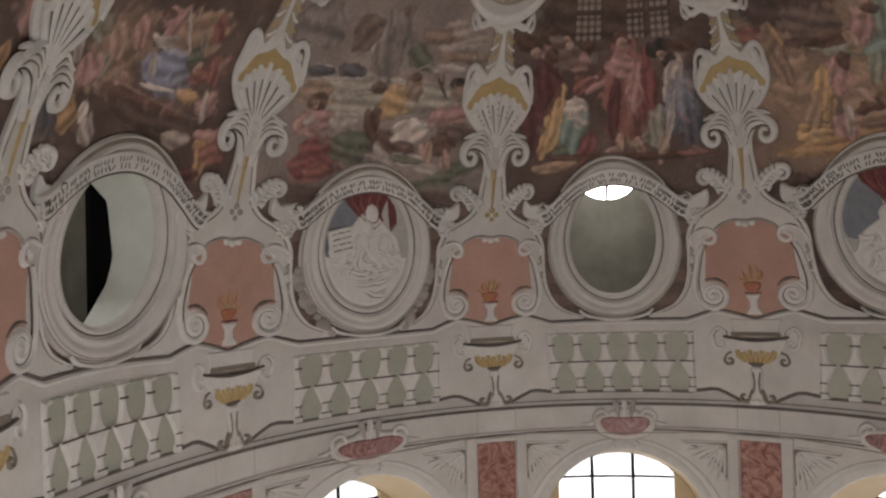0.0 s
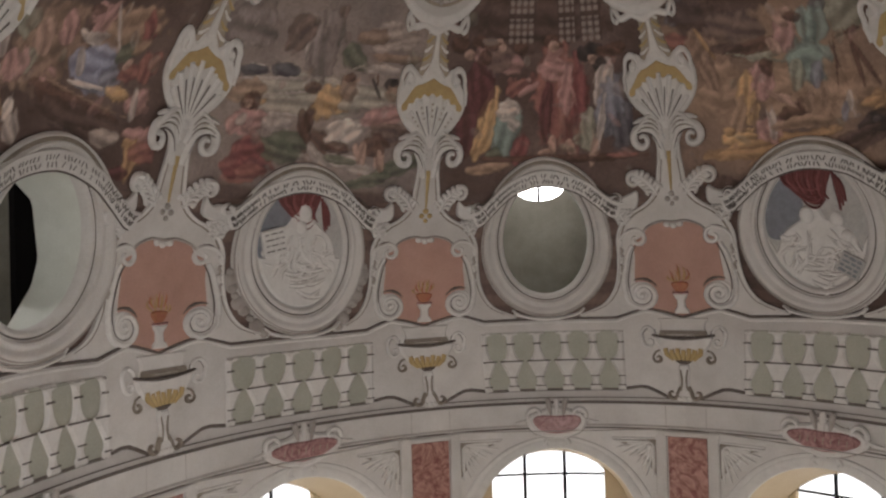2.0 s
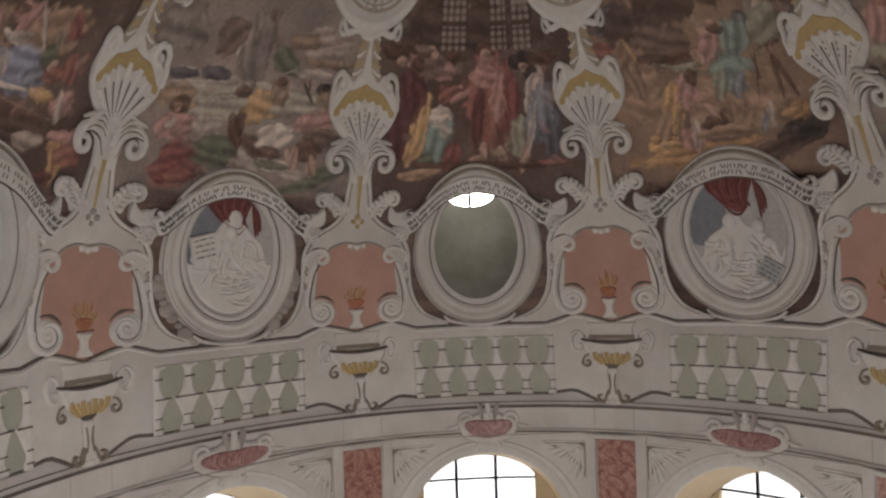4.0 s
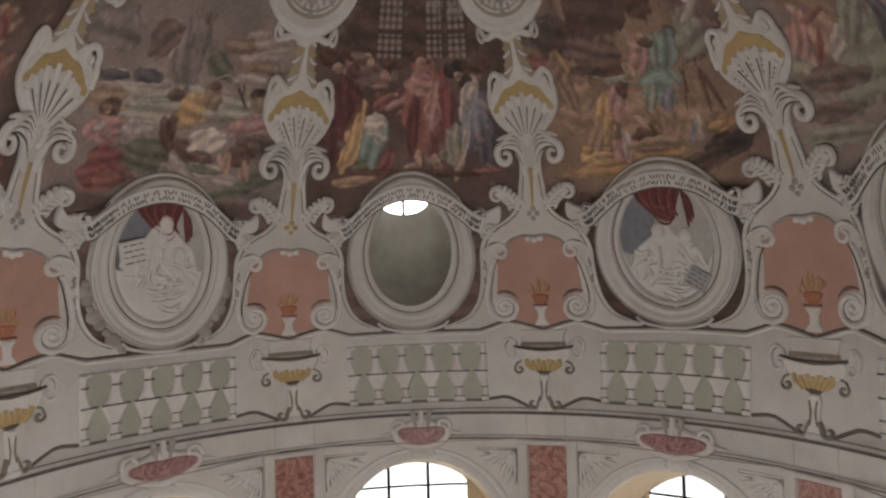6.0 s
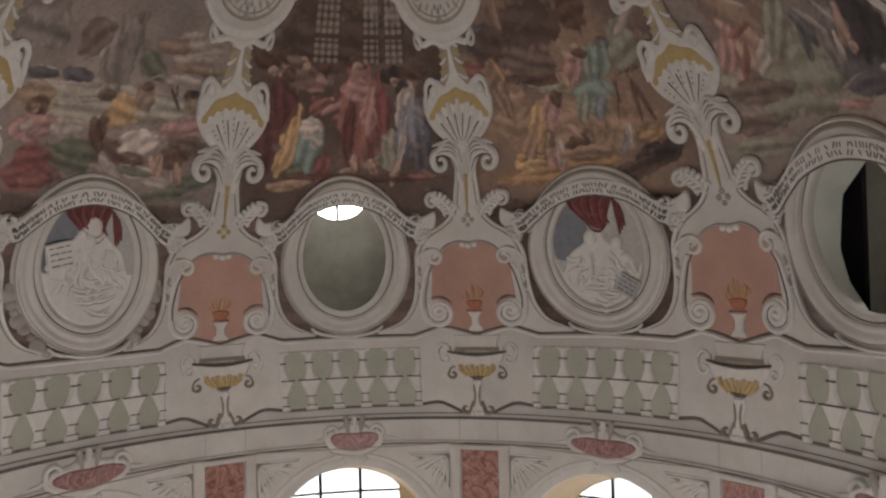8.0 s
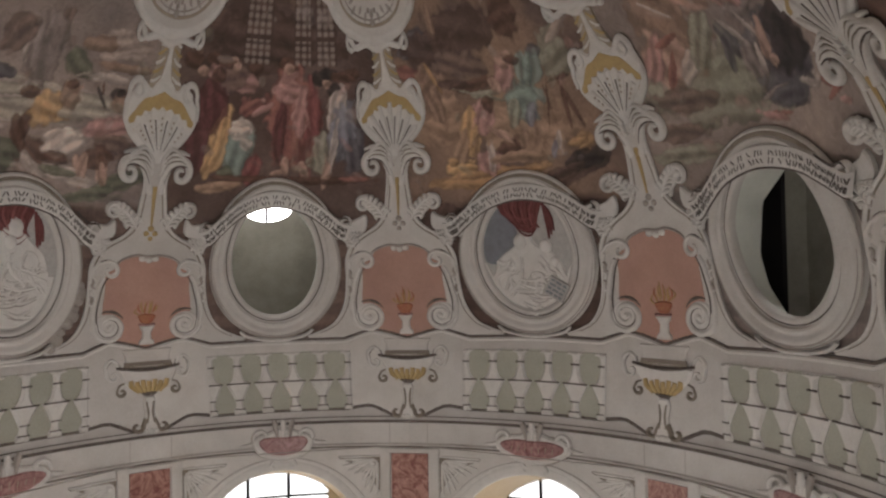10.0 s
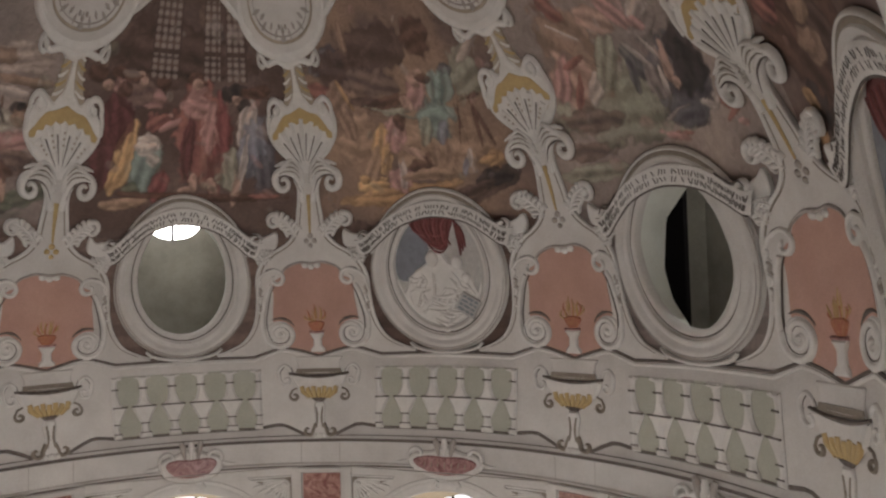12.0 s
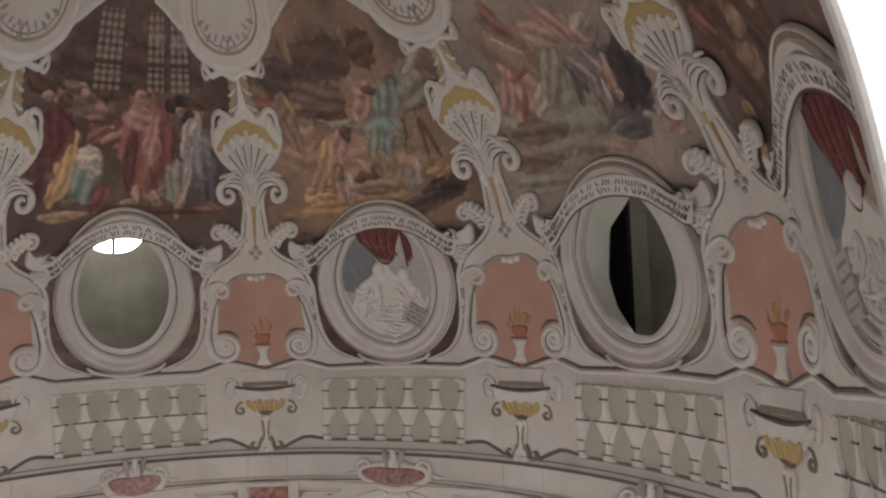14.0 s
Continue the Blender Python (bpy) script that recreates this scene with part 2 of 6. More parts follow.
def part(name, bm, mat, parent=None, label="", shade=40):
    bmesh.ops.recalc_face_normals(bm, faces=bm.faces[:])
    me = bpy.data.meshes.new(name)
    bm.to_mesh(me)
    bm.free()
    me.materials.append(mat)
    if shade:
        me.shade_smooth()
        me.set_sharp_from_angle(angle=radians(shade))
    ob = new(name, me)
    if parent is not None:
        ob.parent = parent
        ob.matrix_parent_inverse = parent.matrix_world.inverted()
    if label:
        ob["label"] = label
    return ob


def thing(name, k, x, z, label, category, group=""):
    e = new(name)
    e.empty_display_size = 0.1
    e.matrix_world = Matrix.Translation(on_shell(k, x, z))
    bpy.context.view_layer.update()
    return tagged(e, label, category, group)


def box(bm, m, sx, sy, sz):
    bmesh.ops.create_cube(bm, size=1, matrix=m @ Matrix.Diagonal((sx, sy, sz, 1)))


def lofted(bm, k, loops, place=on_shell):
    """Skin between outlines given as (points, depth)."""
    rows = [[bm.verts.new(place(k, x, z, d)) for x, z in pts] for pts, d in loops]
    for a, b in zip(rows, rows[1:]):
        n = len(a)
        for i in range(n):
            bm.faces.new((a[i], a[(i + 1) % n], b[(i + 1) % n], b[i]))


# added fill lamp behind the eye; no source is known there
window_light("gallery_fill_light", look((1.4, -3.97, FLOOR + 1.2), (1.4, 10.0, FLOOR + 1.2)), 4.0, 3.0, 330)


def in_recess(k, x, z, d):
    """A point of the upright room behind oval k: x along, d inward from the wall's face at the oval's middle."""
    c = on_shell(k, 0, 0.31)
    t = shell_point(k, 0.05, 0.31) - shell_point(k, -0.05, 0.31)
    t.z = 0
    t.normalize()
    n = Vector((-t.y, t.x, 0))
    if n.dot(Vector((CX, CY, c.z)) - c) < 0:
        n = -n
    return c + t * x + n * d + Vector((0, 0, z - 0.31))


# ---- the frescoed vault ----
PAINT = {
    "umber": (78, 60, 50), "dusk": (98, 80, 70), "sand": (138, 112, 84), "ochre": (150, 116, 62), "rust": (126, 74, 62), "red": (118, 58, 54),
    "wine": (88, 44, 44), "rose": (150, 110, 102), "flesh": (150, 120, 100), "blue": (112, 122, 146), "steel": (104, 110, 122), "teal": (100, 124, 116),
    "green": (84, 92, 72), "sage": (120, 124, 104), "white": (176, 168, 156), "pale": (150, 142, 132), "grey": (112, 104, 98), "slate": (74, 74, 80),
    "black": (48, 42, 40), "gold": (168, 134, 72), "water": (142, 140, 124), "cloud": (140, 128, 116), "brown": (84, 58, 42), "tan": (124, 100, 78),
}
# strokes of colour: tone, x, z, half-width, half-height, lean in degrees
GROUND = {
    -1.5: ("umber", "dusk"), -0.5: ("umber", "dusk"), 0.5: ("cloud", "grey"), 1.5: ("dusk", "umber"), 2.5: ("sand", "dusk"), 3.5: ("cloud", "grey"), 4.5: ("brown", "dusk"),
}
STROKES = {}
STROKES[1.5] = [
    ("umber", -0.70, 3.08, 1.494, 0.388, 0), ("grey", -0.38, 3.17, 0.195, 0.254, 0), ("grey", 0.34, 3.34, 0.186, 0.133, 0), ("grey", 0.72, 3.17, 0.200, 0.283, 0),
    ("brown", -1.50, 2.81, 0.177, 0.094, 0), ("brown", -1.17, 2.85, 0.129, 0.081, 0), ("flesh", -0.85, 2.81, 0.104, 0.083, 0), ("flesh", -1.33, 2.70, 0.084, 0.061, 0),
    ("brown", -0.46, 2.79, 0.123, 0.084, 0), ("rose", -0.81, 2.66, 0.404, 0.143, 10), ("wine", -1.14, 2.34, 0.244, 0.301, -20), ("wine", -1.30, 1.83, 0.233, 0.421, 0)]
STROKES[1.5] = STROKES[1.5] + [
    ("rust", 0.15, 2.33, 0.401, 0.594, 0), ("rose", 0.10, 2.55, 0.259, 0.240, 0), ("red", 0.49, 2.30, 0.161, 0.410, -6), ("rose", -0.44, 2.38, 0.176, 0.049, -20),
    ("flesh", 0.20, 1.81, 0.065, 0.271, 0), ("red", 0.36, 1.71, 0.113, 0.309, 0), ("flesh", -0.04, 1.53, 0.159, 0.042, -15), ("gold", -0.96, 2.04, 0.128, 0.318, 22),
    ("gold", -1.09, 1.64, 0.116, 0.234, 20), ("sand", -0.97, 1.32, 0.305, 0.069, -8), ("teal", -0.72, 1.72, 0.236, 0.268, 10), ("white", -0.64, 2.07, 0.182, 0.144, 0)]
STROKES[1.5] = STROKES[1.5] + [
    ("pale", -0.57, 1.89, 0.120, 0.132, 20), ("red", -0.47, 1.56, 0.102, 0.206, 25), ("steel", 1.03, 2.08, 0.277, 0.491, 10), ("pale", 0.90, 2.33, 0.154, 0.314, 22),
    ("slate", 1.16, 1.84, 0.173, 0.305, 10), ("flesh", 0.69, 1.57, 0.073, 0.210, 10), ("sage", 0.49, 1.78, 0.163, 0.238, 0), ("black", 0.76, 2.74, 0.156, 0.087, 0),
    ("brown", 1.14, 2.74, 0.157, 0.072, 0), ("brown", 0.32, 1.42, 1.034, 0.064, 0)]
STROKES[2.5] = [
    ("umber", -0.45, 3.11, 0.693, 0.271, 0), ("slate", -1.39, 3.02, 0.371, 0.184, 0), ("brown", 0.31, 3.15, 0.273, 0.208, 0), ("rust", -1.52, 2.69, 0.312, 0.104, 10),
    ("tan", -1.02, 3.13, 0.075, 0.327, 0), ("sand", 0.32, 1.96, 0.884, 0.395, 0), ("tan", -0.99, 2.57, 0.262, 0.261, -35), ("sage", 0.97, 2.70, 0.334, 0.276, 0),
    ("cloud", 1.19, 2.95, 0.340, 0.060, -25), ("slate", 0.65, 2.77, 0.145, 0.076, 0), ("flesh", 0.12, 2.67, 0.180, 0.167, 0), ("teal", 0.32, 2.24, 0.312, 0.305, 0)]
STROKES[2.5] = STROKES[2.5] + [
    ("teal", 0.40, 2.61, 0.152, 0.214, 0), ("sage", -0.26, 2.43, 0.403, 0.069, -6), ("brown", 1.01, 2.15, 0.036, 0.379, -22), ("brown", 0.88, 2.45, 0.213, 0.013, -12),
    ("brown", 0.68, 2.10, 0.020, 0.261, -8), ("pale", 0.66, 1.67, 0.133, 0.142, 0), ("gold", -0.68, 1.95, 0.185, 0.288, 5), ("rose", -0.49, 2.10, 0.182, 0.174, 0),
    ("flesh", -0.15, 1.91, 0.244, 0.050, 20), ("brown", -0.37, 2.25, 0.100, 0.120, 0), ("rose", -0.43, 1.59, 0.220, 0.159, -10), ("gold", -0.88, 1.56, 0.290, 0.074, -8)]
STROKES[2.5] = STROKES[2.5] + [
    ("brown", -0.12, 1.71, 0.208, 0.116, 0), ("brown", 0.04, 1.86, 0.056, 0.131, 0), ("brown", 0.37, 1.80, 0.071, 0.186, 0), ("ochre", -0.46, 1.41, 1.033, 0.095, -4),
    ("black", 1.15, 1.49, 0.266, 0.183, 0), ("umber", 0.79, 1.32, 0.420, 0.115, -15), ("ochre", 1.05, 1.69, 0.154, 0.150, 0)]
STROKES[3.5] = [
    ("sage", -0.24, 2.01, 0.523, 0.380, 0), ("rose", -0.95, 2.39, 0.136, 0.339, -14), ("flesh", -0.67, 2.16, 0.212, 0.269, 0), ("flesh", -0.90, 2.68, 0.195, 0.156, 0),
    ("white", -0.84, 2.74, 0.243, 0.030, 20), ("rose", -0.94, 1.84, 0.386, 0.118, 10), ("slate", 0.71, 2.06, 0.246, 0.282, -20), ("black", 0.75, 2.15, 0.140, 0.176, -25),
    ("slate", 0.51, 1.70, 0.282, 0.157, 0), ("pale", 0.38, 2.25, 0.159, 0.122, -20), ("grey", 0.27, 1.94, 0.180, 0.200, -25), ("pale", 0.23, 1.90, 0.144, 0.032, 30)]
STROKES[3.5] = STROKES[3.5] + [
    ("flesh", 0.49, 2.17, 0.079, 0.122, -10), ("slate", -0.01, 2.30, 0.112, 0.194, -25), ("rust", 0.21, 1.54, 0.185, 0.034, 8), ("rust", 1.02, 1.65, 0.123, 0.041, 30),
    ("pale", 0.83, 1.72, 0.104, 0.085, 0), ("sage", -1.15, 1.36, 0.536, 0.117, 0), ("dusk", -1.23, 1.59, 0.465, 0.115, 5)]
STROKES[0.5] = [
    ("water", -0.31, 2.03, 1.292, 0.197, 0), ("pale", -0.60, 2.28, 0.592, 0.024, 6), ("water", 0.28, 2.25, 0.890, 0.068, 4), ("grey", -1.25, 2.69, 0.379, 0.271, 0),
    ("slate", -0.98, 2.28, 0.226, 0.056, 0), ("slate", -0.51, 2.32, 0.215, 0.068, 5), ("grey", -0.04, 2.64, 0.274, 0.382, 14), ("pale", -0.24, 2.70, 0.091, 0.272, 20),
    ("dusk", 0.04, 2.86, 0.128, 0.218, 20), ("cloud", 1.04, 2.81, 0.456, 0.146, 0), ("tan", 1.19, 2.61, 0.404, 0.060, 0), ("green", 0.49, 2.57, 0.259, 0.134, 20)]
STROKES[0.5] = STROKES[0.5] + [
    ("pale", 0.97, 2.48, 0.418, 0.056, 0), ("gold", -0.91, 2.02, 0.192, 0.118, 0), ("brown", -0.92, 1.92, 0.122, 0.109, 0), ("rose", -0.92, 1.71, 0.211, 0.169, 0),
    ("pale", -0.55, 1.77, 0.229, 0.115, 0), ("red", -0.71, 1.34, 0.316, 0.227, 10), ("rust", -0.90, 1.14, 0.293, 0.120, 0), ("green", -0.43, 1.44, 0.377, 0.163, 15),
    ("brown", -0.05, 1.78, 0.085, 0.268, 10), ("brown", 0.26, 1.56, 0.294, 0.137, 20), ("gold", 0.34, 2.04, 0.215, 0.141, 0), ("flesh", 0.14, 2.16, 0.120, 0.097, 0)]
STROKES[0.5] = STROKES[0.5] + [
    ("flesh", 0.55, 2.20, 0.113, 0.156, 15), ("white", 0.57, 1.72, 0.267, 0.180, -15), ("flesh", 0.77, 1.44, 0.085, 0.234, -20), ("flesh", 1.07, 1.50, 0.086, 0.248, -10),
    ("rose", 1.13, 1.93, 0.337, 0.136, -10), ("dusk", 1.28, 1.73, 0.238, 0.160, 0), ("flesh", 1.20, 2.25, 0.115, 0.124, 0), ("black", 1.19, 2.34, 0.083, 0.058, 0),
    ("brown", 0.94, 2.26, 0.020, 0.190, -15), ("pale", 0.46, 1.41, 0.231, 0.083, 15), ("pale", 0.86, 1.29, 0.347, 0.086, 20), ("pale", 0.07, 1.45, 0.191, 0.094, 30)]
STROKES[0.5] = STROKES[0.5] + [
    ("green", 1.36, 1.32, 0.427, 0.121, -20)]
STROKES[-0.5] = [
    ("tan", -0.55, 1.97, 0.602, 0.355, 0), ("blue", 0.16, 1.91, 0.356, 0.219, 0), ("white", 0.00, 2.10, 0.290, 0.043, 10), ("steel", 0.25, 1.73, 0.347, 0.048, 0),
    ("rose", -0.03, 2.32, 0.192, 0.111, 0), ("pale", 0.32, 2.29, 0.034, 0.235, 0), ("sage", -1.10, 2.03, 0.172, 0.152, 0), ("rose", -0.56, 1.72, 0.223, 0.118, 0),
    ("pale", -0.86, 1.69, 0.086, 0.094, 0), ("brown", 0.01, 1.46, 0.768, 0.093, 14), ("umber", 0.15, 1.36, 0.608, 0.055, 10), ("tan", 0.02, 1.60, 0.813, 0.022, 14)]
STROKES[-0.5] = STROKES[-0.5] + [
    ("green", 0.62, 2.17, 0.197, 0.138, 0), ("red", 0.80, 2.35, 0.157, 0.123, 0), ("gold", 0.70, 1.75, 0.185, 0.059, 10), ("rust", 1.09, 2.08, 0.113, 0.157, 20),
    ("rose", 1.05, 1.67, 0.213, 0.096, 0), ("slate", -1.37, 1.29, 0.228, 0.243, 15), ("ochre", -1.20, 1.30, 0.115, 0.127, 0), ("white", -0.87, 1.37, 0.085, 0.119, 0),
    ("flesh", -1.15, 1.62, 0.131, 0.110, 0), ("wine", -1.36, 1.93, 0.039, 0.199, 0), ("brown", -1.83, 1.34, 0.135, 0.086, 0), ("cloud", 0.70, 1.31, 0.240, 0.092, 0)]
STROKES[-0.5] = STROKES[-0.5] + [
    ("ochre", 1.20, 1.25, 0.211, 0.154, 20), ("rose", 1.37, 1.37, 0.171, 0.155, 0), ("wine", -1.75, 0.92, 0.224, 0.148, 0), ("dusk", -1.49, 1.03, 0.226, 0.171, 0)]
STROKES[-1.5] = [("wine", 0.9, 1.3, 0.3, 0.5, 0), ("slate", 1.2, 1.0, 0.3, 0.5, 10), ("ochre", 1.3, 1.5, 0.12, 0.2, 0), ("rose", 1.4, 2.0, 0.2, 0.3, 0), ("red", 1.55, 2.3, 0.08, 0.5, 5)]
STROKES[4.5] = [("brown", -0.6, 2.2, 0.5, 0.6, 15), ("rust", -0.75, 2.5, 0.25, 0.3, 20), ("sand", -0.35, 2.4, 0.12, 0.5, 15), ("umber", -1.1, 1.5, 0.35, 0.5, 10), ("ochre", -1.3, 1.0, 0.10, 0.3, 10), ("black", -1.35, 1.4, 0.2, 0.3, 0)]

# the scenes, nearer: garments, rocks, boats, trees and tools as plain patches
STROKES[0.5] = STROKES[0.5] + [
    ("slate", -1.05, 2.27, 0.213, 0.065, -8), ("slate", -0.57, 2.32, 0.304, 0.079, -2), ("grey", -0.05, 2.67, 0.268, 0.381, -14), ("dusk", -0.51, 2.72, 0.264, 0.206, -30),
    ("cloud", 1.07, 2.87, 0.401, 0.145, -4), ("tan", 0.70, 2.81, 0.281, 0.100, -5), ("water", -0.59, 2.13, 0.664, 0.128, -7), ("water", 0.63, 2.15, 0.525, 0.159, -4),
    ("pale", -0.63, 2.23, 0.668, 0.023, -7), ("pale", 0.50, 2.30, 0.530, 0.018, -1), ("pale", -0.49, 2.08, 0.499, 0.018, -10), ("pale", -0.42, 1.86, 0.329, 0.018, -1)]
STROKES[0.5] = STROKES[0.5] + [
    ("sand", -1.06, 2.04, 0.306, 0.136, -8), ("brown", -0.97, 1.94, 0.161, 0.110, -7), ("flesh", -0.98, 1.92, 0.072, 0.070, -20), ("rose", -0.86, 1.77, 0.224, 0.096, -6),
    ("pale", -0.47, 1.75, 0.261, 0.100, -1), ("brown", -0.09, 1.70, 0.116, 0.272, -18), ("gold", 0.17, 2.05, 0.239, 0.200, -11), ("brown", -0.07, 2.19, 0.128, 0.072, -6),
    ("tan", 0.48, 2.24, 0.158, 0.161, -1), ("brown", 0.48, 2.35, 0.106, 0.049, -5), ("white", 0.51, 1.71, 0.288, 0.188, -19), ("brown", 0.46, 1.52, 0.217, 0.082, 7)]
STROKES[0.5] = STROKES[0.5] + [
    ("rose", 1.03, 1.93, 0.366, 0.107, -15), ("dusk", 1.19, 1.78, 0.312, 0.111, -3), ("brown", 1.00, 1.59, 0.205, 0.168, -8), ("flesh", 0.83, 1.45, 0.076, 0.212, 2),
    ("flesh", 1.11, 1.39, 0.068, 0.187, -15), ("black", 0.91, 2.27, 0.027, 0.177, -39), ("black", 1.15, 2.33, 0.117, 0.070, -4), ("tan", 1.24, 2.22, 0.179, 0.091, -3),
    ("pale", 0.23, 1.38, 0.263, 0.062, 17), ("pale", 0.74, 1.29, 0.333, 0.057, 6), ("green", -0.30, 1.55, 0.260, 0.143, 5), ("green", 0.48, 1.38, 0.299, 0.063, 7)]
STROKES[0.5] = STROKES[0.5] + [
    ("red", -0.84, 1.42, 0.252, 0.163, -25), ("rose", -1.11, 1.68, 0.141, 0.119, -43), ("red", -1.03, 1.20, 0.185, 0.139, 6), ("rust", -0.76, 1.17, 0.234, 0.084, -4),
    ("pale", -1.03, 1.74, 0.095, 0.083, -38), ("green", 0.97, 1.13, 0.417, 0.088, -16)]
STROKES[1.5] = STROKES[1.5] + [
    ("umber", -0.08, 3.09, 1.317, 0.253, 1), ("dusk", -0.85, 2.68, 0.250, 0.187, -5), ("brown", -0.91, 2.81, 0.175, 0.060, -1), ("flesh", -0.78, 2.78, 0.078, 0.055, -5),
    ("brown", -1.08, 2.67, 0.134, 0.087, -7), ("wine", -1.05, 2.26, 0.221, 0.304, -5), ("rust", -0.52, 2.35, 0.241, 0.107, -20), ("rust", 0.15, 2.16, 0.381, 0.589, 2),
    ("rose", 0.11, 2.55, 0.264, 0.155, 2), ("brown", 0.10, 2.84, 0.156, 0.096, 1), ("flesh", 0.10, 2.80, 0.087, 0.067, 1), ("red", 0.48, 2.15, 0.180, 0.415, -5)]
STROKES[1.5] = STROKES[1.5] + [
    ("rose", 0.29, 2.30, 0.128, 0.338, 8), ("wine", -0.04, 2.06, 0.108, 0.422, 5), ("rose", -0.34, 2.31, 0.222, 0.047, -24), ("flesh", 0.04, 1.61, 0.070, 0.150, 1),
    ("flesh", 0.33, 1.56, 0.078, 0.135, -23), ("gold", -0.96, 1.82, 0.116, 0.419, 15), ("teal", -0.64, 1.79, 0.231, 0.307, 11), ("white", -0.66, 2.04, 0.181, 0.106, 0),
    ("pale", -0.55, 1.89, 0.098, 0.086, -1), ("sand", -0.94, 1.31, 0.363, 0.069, -10), ("red", -0.46, 1.55, 0.140, 0.211, 30), ("green", -0.83, 1.49, 0.140, 0.106, 0)]
STROKES[1.5] = STROKES[1.5] + [
    ("sage", 0.62, 1.79, 0.140, 0.335, 3), ("black", 0.64, 2.69, 0.171, 0.093, 3), ("brown", 0.99, 2.70, 0.245, 0.068, 3), ("flesh", 0.73, 2.64, 0.075, 0.057, 6),
    ("black", 0.86, 2.57, 0.112, 0.089, 6), ("pale", 0.90, 2.37, 0.155, 0.252, 20), ("steel", 0.95, 2.03, 0.230, 0.365, 13), ("slate", 1.12, 1.73, 0.190, 0.248, 5),
    ("pale", 0.80, 1.85, 0.061, 0.396, 14), ("flesh", 0.68, 1.53, 0.069, 0.240, 11), ("rust", 1.12, 1.44, 0.272, 0.038, 0), ("brown", -0.09, 1.42, 1.127, 0.053, 1)]
STROKES[1.5] = STROKES[1.5] + [
    ("umber", 1.29, 2.28, 0.161, 0.267, 8)]
STROKES[2.5] = STROKES[2.5] + [
    ("umber", -1.24, 2.93, 0.413, 0.221, 6), ("dusk", -0.65, 2.77, 0.523, 0.145, 8), ("brown", -0.38, 2.52, 0.502, 0.081, 0), ("tan", -1.27, 2.60, 0.212, 0.204, -19),
    ("ochre", -1.14, 2.62, 0.246, 0.036, 57), ("umber", -0.82, 2.55, 0.309, 0.059, 7), ("sand", -0.87, 2.07, 0.496, 0.324, 7), ("sand", 0.48, 1.89, 0.527, 0.364, 9),
    ("tan", -1.16, 2.30, 0.120, 0.253, -16), ("rose", 0.05, 2.58, 0.164, 0.188, 25), ("flesh", 0.05, 2.73, 0.116, 0.075, 27), ("brown", 0.25, 2.73, 0.147, 0.063, 10)]
STROKES[2.5] = STROKES[2.5] + [
    ("flesh", -0.13, 2.49, 0.115, 0.080, 42), ("teal", 0.55, 2.61, 0.190, 0.200, 29), ("teal", 0.24, 2.23, 0.266, 0.257, 21), ("sage", 0.08, 2.14, 0.110, 0.181, 19),
    ("steel", 0.35, 2.10, 0.092, 0.178, 20), ("tan", 0.16, 1.84, 0.061, 0.150, 17), ("tan", 0.37, 1.86, 0.061, 0.148, 18), ("sage", -0.35, 2.38, 0.494, 0.024, 14),
    ("gold", -0.71, 2.00, 0.139, 0.338, 18), ("sand", -0.84, 1.76, 0.113, 0.271, 20), ("rose", -0.44, 2.15, 0.179, 0.212, 17), ("brown", -0.32, 2.28, 0.114, 0.109, 19)]
STROKES[2.5] = STROKES[2.5] + [
    ("flesh", -0.22, 1.91, 0.284, 0.038, 33), ("rose", -0.47, 1.56, 0.173, 0.177, 2), ("pale", -0.40, 1.64, 0.063, 0.201, 5), ("gold", -0.88, 1.50, 0.288, 0.077, -2),
    ("ochre", -1.01, 1.60, 0.113, 0.070, 6), ("brown", 0.92, 2.13, 0.037, 0.303, 0), ("brown", 0.91, 2.45, 0.227, 0.021, -3), ("brown", 0.64, 2.17, 0.015, 0.298, 14),
    ("pale", 0.68, 1.73, 0.059, 0.146, 13), ("steel", 0.59, 1.65, 0.044, 0.124, 22), ("black", 1.00, 1.48, 0.298, 0.134, -6), ("umber", 0.64, 1.36, 0.333, 0.077, -14)]
STROKES[2.5] = STROKES[2.5] + [
    ("ochre", 0.96, 1.70, 0.173, 0.060, -1), ("ochre", -0.57, 1.30, 0.936, 0.084, 2), ("sand", 0.01, 1.61, 0.429, 0.078, -1), ("brown", -1.37, 1.06, 0.144, 0.195, 7),
    ("umber", -1.19, 0.88, 0.190, 0.226, 6), ("ochre", -1.54, 1.12, 0.073, 0.135, 16)]
STROKES[3.5] = STROKES[3.5] + [
    ("sage", -0.61, 1.90, 1.005, 0.327, 11), ("tan", -0.80, 2.59, 0.615, 0.384, 43), ("flesh", -1.02, 2.31, 0.348, 0.327, 43), ("rose", -1.21, 2.34, 0.140, 0.288, 43),
    ("rust", -1.01, 2.21, 0.060, 0.236, 34), ("rust", -0.93, 2.50, 0.210, 0.040, -9), ("white", -0.89, 2.80, 0.269, 0.018, 30), ("flesh", -0.26, 2.77, 0.382, 0.126, 23),
    ("rose", 0.06, 2.78, 0.256, 0.120, 53), ("pale", -0.77, 2.17, 0.120, 0.232, 45), ("rust", -0.86, 3.04, 0.275, 0.126, 53), ("sage", -0.41, 2.39, 0.171, 0.336, 46)]
